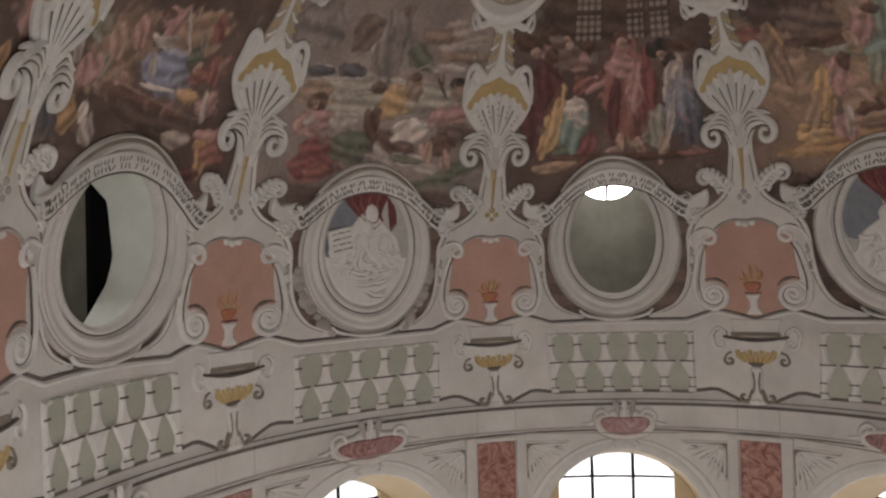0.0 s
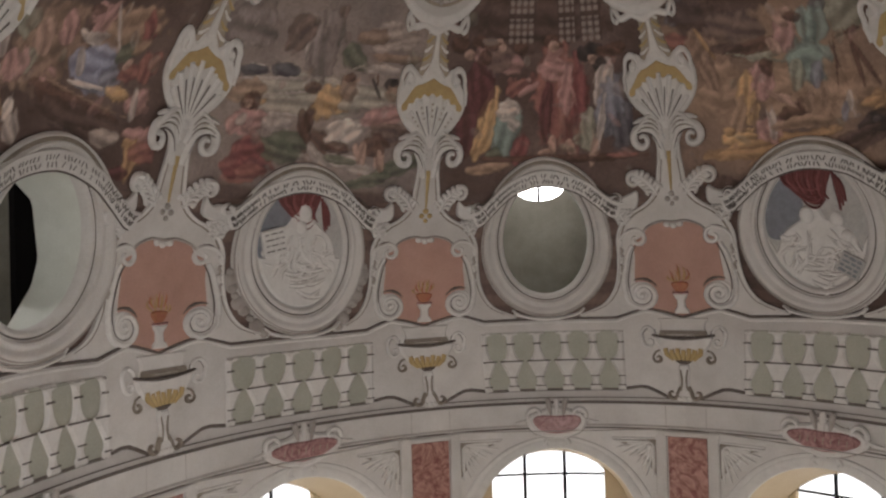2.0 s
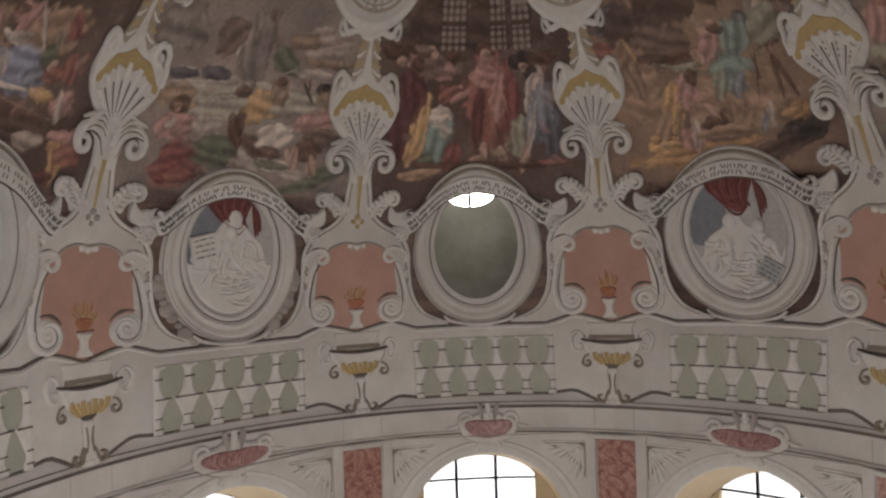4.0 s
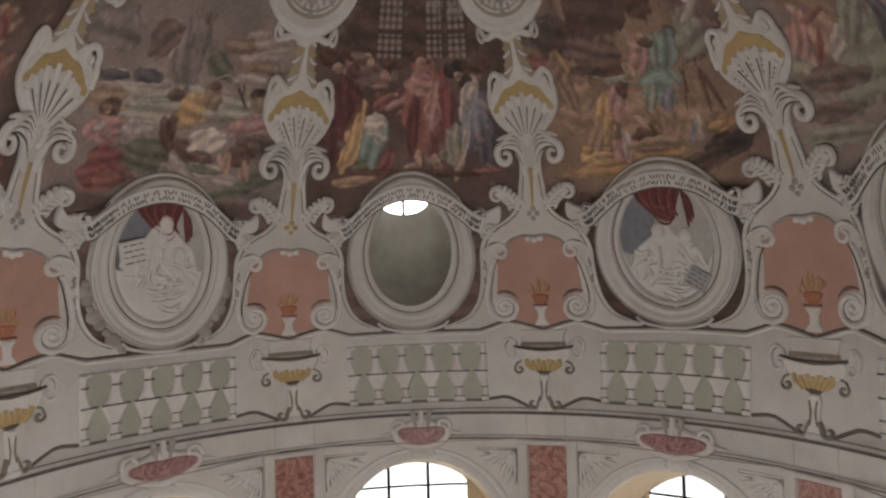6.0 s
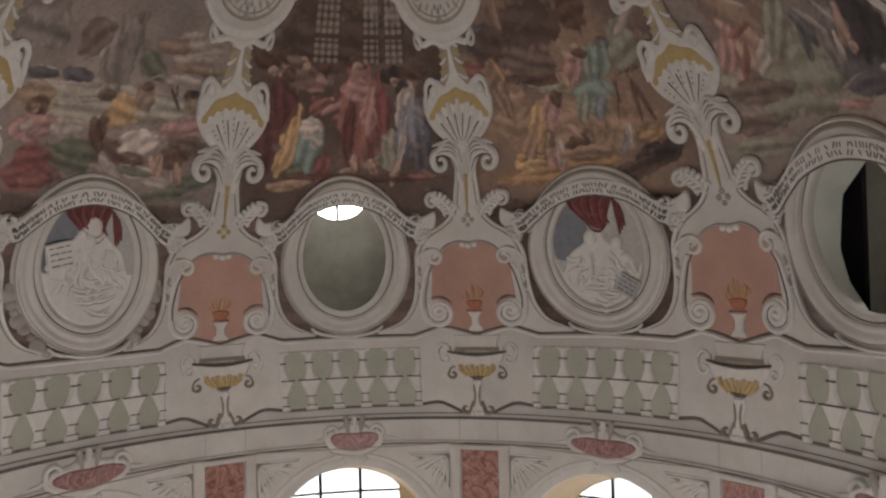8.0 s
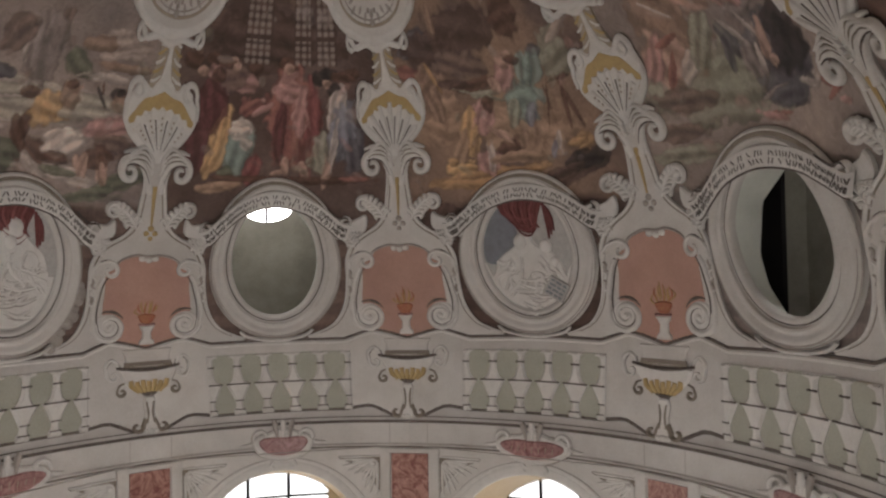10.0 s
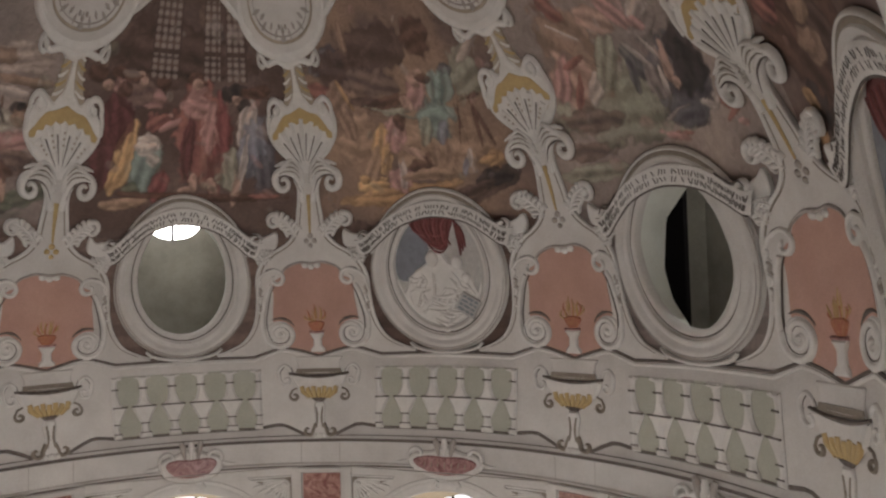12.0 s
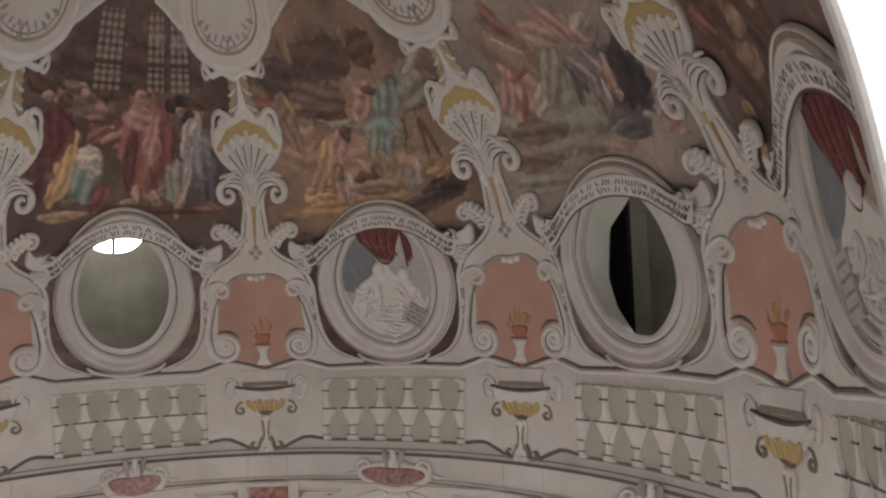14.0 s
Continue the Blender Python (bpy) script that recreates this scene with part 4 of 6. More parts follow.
def marble_panel(k):
    m = thing("marble_pilaster_panel", k, 0, -3.4, "red veined marble pilaster panel with white border", "panel", "pilaster panels")
    bm = bmesh.new()
    plate(bm, k, [(-0.27, -7.4), (-0.27, -2.56), (0.27, -2.56), (0.27, -7.4)], 0.0, 0.035, 0.006, 0.3)
    part("marble_slab", bm, MARBLE, m)
    for x in (-0.36, 0.36):
        bm = bmesh.new()
        stroke(bm, k, [(x, z) for z in np.linspace(-7.5, -2.48, 18)], 0.08, 0.05, 0.015, ring=7, flat=0.7)
        part("border", bm, STUCCO, m)
    bm = bmesh.new()
    stroke(bm, k, [(x, -2.515) for x in np.linspace(-0.44, 0.44, 8)], 0.035, 0.045, 0.018, ring=7, flat=0.7)
    part("border", bm, STUCCO, m)


def cartouche(k, wide):
    c = thing("keystone_cartouche", k, 0, -2.34, "rose marbled cartouche with white scrolled stucco frame on the keystone", "cartouche", "cartouches")
    w = 0.52 if wide else 0.42
    half = [(0.0, -2.60), (0.16, -2.58), (0.34, -2.52), (w, -2.42), (w + 0.02, -2.30), (w - 0.12, -2.22), (0.22, -2.20), (0.10, -2.15), (0.0, -2.14)]
    out = smooth(half, 4)
    bm = bmesh.new()
    plate(bm, k, mirror([(p.x, p.y) for p in out]), 0.05, 0.13, 0.03)
    part("frame", bm, STUCCO_B, c)
    bm = bmesh.new()
    stroke(bm, k, mirror([(p.x, p.y) for p in out]), 0.014, 0.02, 0.055, closed=True, ring=5)
    part("outline", bm, TAUPE, c)
    body = smooth([(0.0, -2.53), (0.2, -2.50), (w - 0.09, -2.40), (w - 0.07, -2.31), (0.25, -2.26), (0.0, -2.27)], 4)
    bm = bmesh.new()
    plate(bm, k, mirror([(p.x, p.y) for p in body]), 0.12, 0.15, 0.02)
    part("field", bm, ROSE, c, "rose marbled field")
    for s in (-1, 1):
        bm = bmesh.new()
        stroke(bm, k, [(s * x, z) for x, z in spiral(w - 0.10, -2.26, 0.12, 0.02, -20, 420)], (0.028, 0.026, 0.012), 0.04, 0.10)
        part("scroll", bm, STUCCO_B, c)
        bm = bmesh.new()
        stroke(bm, k, [(s * p.x, p.y) for p in smooth([(w + 0.0, -2.33), (w + 0.10, -2.36), (w + 0.2, -2.36)], 5)], (0.02, 0.025, 0.006), 0.03, 0.08)
        part("tendril", bm, STUCCO_B, c)
        bm = bmesh.new()
        stroke(bm, k, [(s * p.x, p.y) for p in smooth([(0.14, -2.62), (0.18, -2.68), (0.12, -2.72)], 5)], (0.03, 0.025, 0.008), 0.03, 0.06)
        part("tendril", bm, STUCCO_B, c)
    for x in (-0.09, 0.0, 0.09):
        bm = bmesh.new()
        stroke(bm, k, [(p.x, p.y) for p in smooth([(x * 1.6, -2.02), (x * 1.3, -2.10), (x, -2.26)], 5)], (0.03, 0.045, 0.02), 0.05, 0.12)
        part("leaf", bm, GREY if x else STUCCO_B, c)
    if wide:
        for i in range(7):
            x = -0.30 + 0.1 * i
            bm = bmesh.new()
            stroke(bm, k, [(x, -2.43 + 0.01 * (i % 3)), (x + 0.012, -2.35 + 0.012 * (i % 2))], 0.008, 0.006, 0.149, ring=3)
            part("letter_stroke", bm, SANDY, c)


for k in BAYS:
    archivolt(k)
    spandrel(k, 1)
    spandrel(k, -1)
    cartouche(k, k in (-1.5, 0.5, 2.5, 4.5))
for k in RIBS:
    marble_panel(k)


# ---- balustrade panels ----
def baluster_outline():
    half = [(0.085, -1.905), (0.085, -1.84), (0.07, -1.825), (0.05, -1.79), (0.046, -1.73), (0.066, -1.69), (0.085, -1.645), (0.115, -1.58), (0.150, -1.51), (0.168, -1.468), (0.120, -1.452),
            (0.082, -1.405), (0.058, -1.33), (0.046, -1.25), (0.046, -1.17), (0.055, -1.11), (0.075, -1.065), (0.12, -1.045)]
    return half


def balustrade(k):
    b = thing("balustrade_panel", k, 0, -1.5, "white stucco balusters before a recessed sage green panel", "balustrade", "balustrade panels of the parapet")
    bm = bmesh.new()
    plate(bm, k, [(-1.02, -1.90), (-1.02, -1.045), (1.02, -1.045), (1.02, -1.90)], 0.04, 0.064, 0.003)
    part("green_panel", bm, GREEN, b, "sage green painted ground")
    for i, x in enumerate((-1.0, -0.6, -0.2, 0.2, 0.6, 1.0)):
        bm = bmesh.new()
        half = baluster_outline()
        right = [(x + w, z) for w, z in half] if i < 5 else [(1.03, z) for w, z in half]
        left = [(x - w, z) for w, z in half] if i > 0 else [(-1.03, z) for w, z in half]
        plate(bm, k, right + left[::-1], 0.062, 0.10, 0.03)
        ob = part("baluster", bm, STUCCO_B, b)
        for z, w in ((-1.215, 0.062), (-1.466, 0.172), (-1.70, 0.062), (-1.83, 0.075)):
            bm = bmesh.new()
            a0, a1 = (max(x - w, -1.03), min(x + w, 1.03))
            stroke(bm, k, [(a0, z), ((a0 + a1) / 2, z), (a1, z)], 0.0115 if z > -1.6 else 0.009, 0.012, 0.096, ring=5)
            part("ring_line", bm, LINE, ob)


for k in BAYS:
    balustrade(k)


# ---- ribs of stucco between the ovals ----
def curl(bm, k, s, pts, widths, h, d0, n=5):
    stroke(bm, k, [(s * p.x, p.y) for p in smooth(pts, n)], widths, h, d0)


def leaf_spray(k, parent, s, x, z, lean, size, n=5, d0=0.05, mat=None):
    """A curled acanthus sprig: a stem that bends outward, lobes on both sides, a rolled tip and painted shade lines
    between the lobes.
    """
    a = radians(lean)
    def at(t):
        g = a - 0.9 * t * t
        return Vector((x + size * t * math.cos(a - 0.35 * t), z + size * t * math.sin(a - 0.45 * t * t))), g
    bm = bmesh.new()
    curl(bm, k, s, [tuple(at(i / 6)[0]) for i in range(7)], (0.06 * size, 0.085 * size, 0.05 * size), 0.05, d0)
    tip, g = at(1.0)
    c = tip + Vector((math.cos(g - 1.57), math.sin(g - 1.57))) * 0.15 * size
    stroke(bm, k, [(s * px, pz) for px, pz in spiral(c.x, c.y, 0.24 * size, 0.03 * size, math.degrees(g) + 100, math.degrees(g) - 420, 26)], (0.085 * size, 0.06 * size, 0.03 * size), 0.06, d0)
    gaps = bmesh.new()
    n += 2
    for i in range(n):
        t = 0.10 + 0.80 * i / max(n - 1, 1)
        p, g = at(t)
        for side, ln in ((-1, 0.36), (1, 0.27)):
            b = g + side * 0.95
            r = size * (ln - 0.16 * t) * (1 + 0.12 * math.sin(5 * i + side))
            q = [p, p + Vector((math.cos(b), math.sin(b))) * r * 0.55, p + Vector((math.cos(b + side * 0.10), math.sin(b + side * 0.10))) * r, p + Vector((math.cos(b + side * 0.55), math.sin(b + side * 0.55))) * r * 0.86]
            curl(bm, k, s, [tuple(v) for v in q], (0.05 * size, 0.075 * size, 0.045 * size), 0.05, d0, 3)
            # dark strip paints the shade in the gap between two lobes
            if i:
                e = b + side * 0.42
                curl(gaps, k, s, [tuple(p + Vector((math.cos(e), math.sin(e))) * r * 0.25), tuple(p + Vector((math.cos(e), math.sin(e))) * r * 0.72)], (0.012 * size, 0.022 * size, 0.008 * size), 0.010, d0 + 0.022, 3)
    ob = part("acanthus_leaf", bm, mat or STUCCO_B, parent)
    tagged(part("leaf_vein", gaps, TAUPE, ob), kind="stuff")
    return ob


BODY = [(0.0, -0.875), (0.25, -0.845), (0.52, -0.735), (0.90, -0.865), (1.38, -0.865), (1.40, -0.815), (1.26, -0.77), (1.05, -0.66), (0.915, -0.48), (0.84, -0.25), (0.81, 0.05), (0.80, 0.32), (0.72, 0.52), (0.58, 0.66),
        (0.42, 0.76), (0.29, 0.88), (0.21, 1.04), (0.18, 1.25), (0.15, 1.50), (0.16, 1.72), (0.10, 1.86), (0.0, 1.88)]
FIELD = [(0.0, -0.86), (0.22, -0.82), (0.40, -0.73), (0.60, -0.40), (0.585, 0.0), (0.575, 0.24), (0.44, 0.34), (0.37, 0.45), (0.18, 0.525), (0.0, 0.51)]


def rib(k):
    many = k in (1, 3)
    r = thing("stucco_rib", k, 0, -0.8, "white stucco rib with salmon field, scrolls and fluted shell", "stucco ornament", "ribs of the vault")
    bm = bmesh.new()
    plate(bm, k, mirror([(x, z) for x, z in BODY[:5]] + [(p.x, p.y) for p in smooth(BODY[5:], 4)]), 0.0, 0.045, 0.02)
    part("body", bm, STUCCO, r)
    for s in (-1, 1):
        bm = bmesh.new()
        curl(bm, k, s, BODY[5:-2], (0.008, 0.022, 0.018), 0.022, 0.04)
        part("edge_moulding", bm, STUCCO_B, r)
        bm = bmesh.new()
        curl(bm, k, s, [(x - 0.045, z - 0.01) for x, z in BODY[6:-3]], (0.006, 0.012, 0.009), 0.010, 0.042)
        part("edge_line", bm, TAUPE, r)
    bm = bmesh.new()
    plate(bm, k, mirror([(p.x, p.y) for p in smooth(FIELD, 4)]), 0.04, 0.052, 0.004)
    part("salmon_field", bm, PINK, r, "salmon pink painted field")
    bm = bmesh.new()
    curl(bm, k, 1, [(0.46, 0.36), (0.37, 0.47), (0.18, 0.545), (0.0, 0.53), (-0.18, 0.545), (-0.37, 0.47), (-0.46, 0.36)], (0.012, 0.02, 0.012), 0.025, 0.05)
    part("field_arch", bm, GREY, r)
    bm = bmesh.new()
    for x in (-0.09, 0, 0.09):
        knob(bm, k, x, 0.50 - (0.02 if x == 0 else 0), 0.05, 0.03, 0.05, 0.045)
    part("field_leaf", bm, STUCCO_B, r)
    for s in (-1, 1):
        bm = bmesh.new()  # strap with volute beside the field
        line = [(0.61, 0.20), (0.67, 0.08), (0.72, -0.12), (0.755, -0.32), (0.75, -0.48)]
        path = [(p.x, p.y) for p in smooth(line, 5)] + spiral(0.52, -0.53, 0.225, 0.025, 12, -640, 52)
        stroke(bm, k, [(s * x, z) for x, z in path], (0.03, 0.042, 0.02), 0.05, 0.045)
        part("volute", bm, STUCCO_B, r)
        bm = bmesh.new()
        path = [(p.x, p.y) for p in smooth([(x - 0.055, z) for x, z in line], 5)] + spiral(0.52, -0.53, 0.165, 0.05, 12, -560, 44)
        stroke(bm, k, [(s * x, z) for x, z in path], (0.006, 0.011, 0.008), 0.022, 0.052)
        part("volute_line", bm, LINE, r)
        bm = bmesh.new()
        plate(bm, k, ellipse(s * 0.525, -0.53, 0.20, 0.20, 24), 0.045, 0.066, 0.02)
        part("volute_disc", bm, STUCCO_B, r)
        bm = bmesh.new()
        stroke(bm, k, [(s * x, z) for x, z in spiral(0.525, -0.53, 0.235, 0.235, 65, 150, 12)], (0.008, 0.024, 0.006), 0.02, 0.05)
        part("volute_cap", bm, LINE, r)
        bm = bmesh.new()
        knob(bm, k, s * 0.52, -0.53, 0.035, 0.045, 0.06)
        part("volute_eye", bm, STUCCO_B, r)
        bm = bmesh.new()  # upper scroll
        stroke(bm, k, [(s * x, z) for x, z in [(0.80, 0.10), (0.78, 0.28), (0.70, 0.38)] + spiral(0.53, 0.30, 0.14, 0.03, 60, 430, 30)], (0.02, 0.036, 0.016), 0.042, 0.045)
        part("scroll", bm, STUCCO_B, r)
        bm = bmesh.new()
        curl(bm, k, s, [(0.40, 0.36), (0.50, 0.44), (0.64, 0.43), (0.74, 0.33)], (0.006, 0.012, 0.005), 0.014, 0.048)
        part("scroll_line", bm, LINE, r)
        for i, z in enumerate((0.30, 0.17, 0.04, -0.08, -0.20)):
            bm = bmesh.new()
            curl(bm, k, s, [(0.80, z), (0.75, z - 0.04), (0.77, z - 0.10), (0.72, z - 0.14)], (0.012, 0.022, 0.006), 0.028, 0.046)
            part("husk", bm, GREY if i % 2 else STUCCO_B, r)
        leaf_spray(k, r, s, 0.66, 0.50, 70, 0.34, 4, 0.03)
        leaf_spray(k, r, s, 0.20, 0.92, 64, 0.44, 4, 0.03)
        leaf_spray(k, r, s, 0.55, 0.66, 30, 0.22, 3, 0.03)
        bm = bmesh.new()  # scrolled capital
        path = [(p.x, p.y) for p in smooth([(0.07, 1.42), (0.12, 1.62), (0.20, 1.77), (0.33, 1.82)], 6)] + spiral(0.37, 1.67, 0.15, 0.03, 100, -330, 34)
        stroke(bm, k, [(s * x, z) for x, z in path], (0.05, 0.055, 0.018), 0.06, 0.03)
        part("capital_scroll", bm, STUCCO_B, r)
        bm = bmesh.new()
        curl(bm, k, s, [(0.06, 1.66), (0.15, 1.84), (0.32, 1.92), (0.48, 1.88)], (0.04, 0.045, 0.012), 0.05, 0.035)
        part("capital_leaf", bm, STUCCO_B, r)
        for j in range(3):
            bm = bmesh.new()
            z0, reach = 1.80 + 0.055 * j, 0.40 - 0.06 * j
            curl(bm, k, s, [(0.05, z0 - 0.10), (0.13, z0 + 0.02), (reach * 0.75, z0 + 0.07), (reach + 0.06, z0 + 0.0), (reach + 0.07, z0 - 0.05)], (0.016, 0.024, 0.010), 0.05, 0.055)
            part("capital_leaf", bm, STUCCO_B, r)
            bm = bmesh.new()
            curl(bm, k, s, [(0.10, z0 - 0.05), (0.18, z0 + 0.025), (reach * 0.8, z0 + 0.035), (reach + 0.02, z0 - 0.01)], (0.004, 0.009, 0.004), 0.010, 0.088)
            part("capital_line", bm, TAUPE, r)
        bm = bmesh.new()
        curl(bm, k, s, [(0.10, 1.56), (0.18, 1.72), (0.32, 1.775), (0.44, 1.75)], (0.006, 0.012, 0.006), 0.012, 0.08)
        part("capital_line", bm, LINE, r)
    # gilt drop on the waist
    bm = bmesh.new()
    stroke(bm, k, [(0, z) for z in np.linspace(1.52, 0.98, 10)], (0.034, 0.024, 0.014), 0.018, 0.05)
    part("gilt_drop", bm, GOLD, r, "gilt bell-flower drop")
    bm = bmesh.new()
    for x, z, q in ((0, 0.93, 0.045), (-0.06, 0.86, 0.04), (0.06, 0.86, 0.04), (0, 0.79, 0.035)):
        knob(bm, k, x, z, q, 0.025, 0.042)
    part("gilt_flower", bm, GOLD if k == 1 else GREY, r)
    # shell
    back = smooth([(0.07, 1.78), (0.24, 1.92), (0.42, 2.06), (0.54, 2.22), (0.55, 2.38), (0.47, 2.50), (0.41, 2.60), (0.32, 2.66), (0.20, 2.60), (0.13, 2.66), (0.0, 2.76)], 4)
    bm = bmesh.new()
    plate(bm, k, mirror([(p.x, p.y) for p in back]), 0.0, 0.05, 0.025)
    sh = part("shell", bm, STUCCO_B, r, "white shell with ochre ground")
    lobes = [(0.10, 1.96)]
    for i in range(5):
        a = radians(18 + 72 * i / 4)
        lobes.append(((0.50 + 0.02 * (i % 2)) * math.cos(a), 2.04 + (0.55 - 0.04 * (i % 2)) * math.sin(a)))
    bm = bmesh.new()
    plate(bm, k, mirror([(p.x, p.y) for p in smooth(lobes, 4)]), 0.045, 0.058, 0.006)
    part("shell_ground", bm, GOLD, sh, "ochre ground of the shell")
    fan = [(0.03, 1.86)] + [((0.585 + 0.02 * math.cos(i * math.pi)) * math.sin(radians(52 - 6.5 * i)), 1.84 + (0.585 + 0.02 * math.cos(i * math.pi)) * math.cos(radians(52 - 6.5 * i)) * 0.98) for i in range(9)]
    bm = bmesh.new()
    plate(bm, k, mirror(fan), 0.05, 0.066, 0.008)
    part("fan", bm, STUCCO_B, sh)
    n = 5 if many else 7
    for i in range(n):
        a = radians(90 + (i - (n - 1) / 2) * (22 if many else 17))
        r1 = (0.62 if not many else 0.56) - 0.012 * abs(i - (n - 1) / 2) ** 2
        bm = bmesh.new()
        c = (0.0, 1.84)
        stroke(bm, k, [(c[0] + math.cos(a) * r1 * f, c[1] + math.sin(a) * r1 * f) for f in (0.1, 0.35, 0.6, 0.8, 0.94, 1.0)], (0.012, 0.04, 0.05 if many else 0.032), 0.035, 0.056)
        part("flute", bm, STUCCO_B, sh)
        if many:
            bm = bmesh.new()
            for f in (0.62, 0.74, 0.86):
                knob(bm, k, c[0] + math.cos(a) * r1 * f, c[1] + math.sin(a) * r1 * f, 0.016, 0.008, 0.092, n=8)
            tagged(part("flute_bead", bm, SANDY, sh), kind="stuff")
    for i in range(n - 1):
        a = radians(90 + (i - (n - 2) / 2) * (22 if many else 17))
        bm = bmesh.new()
        stroke(bm, k, [(math.cos(a) * f, 1.84 + math.sin(a) * f) for f in (0.12, 0.3, 0.46)], (0.004, 0.010, 0.012), 0.010, 0.064, ring=5)
        part("flute_line", bm, LINE, sh)
    for s in (-1, 1):
        bm = bmesh.new()
        stroke(bm, k, [(s * x, z) for x, z in [(0.54, 2.28), (0.55, 2.42)] + spiral(0.40, 2.56, 0.13, 0.025, -20, 400, 30)], (0.03, 0.036, 0.014), 0.05, 0.03)
        part("shell_scroll", bm, STUCCO_B, sh)
    # ribbed neck and the roundel over it
    bm = bmesh.new()
    plate(bm, k, mirror([(p.x - 0.0, p.y) for p in smooth([(0.30, 2.56), (0.22, 2.70), (0.17, 2.85), (0.17, 3.03)], 4)]), 0.0, 0.03, 0.008)
    part("neck", bm, SANDY, r)
    bm = bmesh.new()
    plate(bm, k, mirror([(p.x, p.y) for p in smooth([(0.16, 2.58), (0.07, 2.72), (0.035, 2.88), (0.03, 3.03)], 4)]), 0.02, 0.05, 0.012)
    part("neck_spine", bm, STUCCO_B, r)
    for s in (-1, 1):
        for i in range(5):
            z, w = 2.66 + 0.08 * i, 0.24 - 0.018 * i
            bm = bmesh.new()
            curl(bm, k, s, [(w, z), (w * 0.7, z + 0.015), (w * 0.35, z + 0.06)], (0.012, 0.016, 0.008), 0.014, 0.028, 3)
            part("neck_stripe", bm, GOLD if i % 2 else STUCCO_B, r)
    m = thing("stucco_roundel", k, -0.05, 3.4, "white stucco roundel with grey arabesques and scrolled foot", "stucco ornament", "roundels of the vault")
    bm = bmesh.new()
    plate(bm, k, ellipse(-0.06, 3.62, 0.92, 0.58, 48), 0.0, 0.05, 0.03)
    part("disc", bm, STUCCO, m)
    for s in (-1, 1):
        bm = bmesh.new()
        plate(bm, k, [(-0.06 + s * p.x, p.y) for p in smooth([(0.55, 3.30), (0.78, 3.42), (0.95, 3.51), (1.15, 3.62), (1.40, 3.72)], 4)] + [(-0.06 + s * 1.40, 3.88), (-0.06 + s * 0.5, 3.88)], 0.0, 0.04, 0.015)
        part("shoulder", bm, STUCCO, m)
        bm = bmesh.new()
        curl(bm, k, 1, [(-0.06 + s * x, z) for x, z in ((0.60, 3.30), (0.80, 3.43), (0.96, 3.515), (1.16, 3.625), (1.40, 3.725))], (0.02, 0.034, 0.03), 0.04, 0.03)
        part("shoulder_edge", bm, STUCCO_B, m)
    for q, w, mat in ((0.93, 0.045, STUCCO_B), (0.70, 0.02, SANDY), (0.60, 0.008, GREY)):
        bm = bmesh.new()
        stroke(bm, k, ellipse(-0.06, 3.62, 0.92 * q, 0.58 * q, 48), w, 0.03, 0.04, closed=True)
        part("ring", bm, mat, m)
    for i in range(11):
        a = radians(200 + 14 * i)
        bm = bmesh.new()
        f0, f1 = (0.42, 0.56) if i % 2 else (0.48, 0.66)
        stroke(bm, k, [(-0.06 + 0.92 * f * math.cos(a), 3.62 + 0.58 * f * math.sin(a)) for f in (f0, (f0 + f1) / 2, f1)], (0.01, 0.028, 0.008), 0.018, 0.047, ring=5)
        part("arabesque", bm, GREY, m)
    bm = bmesh.new()
    for x, z, q in ((-0.06, 3.24, 0.05), (-0.06, 3.32, 0.035), (-0.12, 3.36, 0.03), (0.0, 3.36, 0.03)):
        knob(bm, k, x, z, q, 0.03, 0.045)
    part("boss", bm, GREY, m)
    bm = bmesh.new()
    curl(bm, k, 1, [(-0.56, 3.12), (-0.45, 3.02), (-0.25, 3.05), (-0.06, 3.00), (0.15, 3.05), (0.35, 3.02), (0.46, 3.12)], (0.025, 0.04, 0.025), 0.05, 0.03)
    part("foot", bm, STUCCO_B, m)
    for s, x0 in ((-1, -0.55), (1, 0.45)):
        bm = bmesh.new()
        stroke(bm, k, [(x0 + s * x, z) for x, z in spiral(-0.03, 3.06, 0.09, 0.02, 60, -300, 22)], (0.025, 0.022, 0.010), 0.05, 0.03)
        part("foot_scroll", bm, STUCCO_B, m)


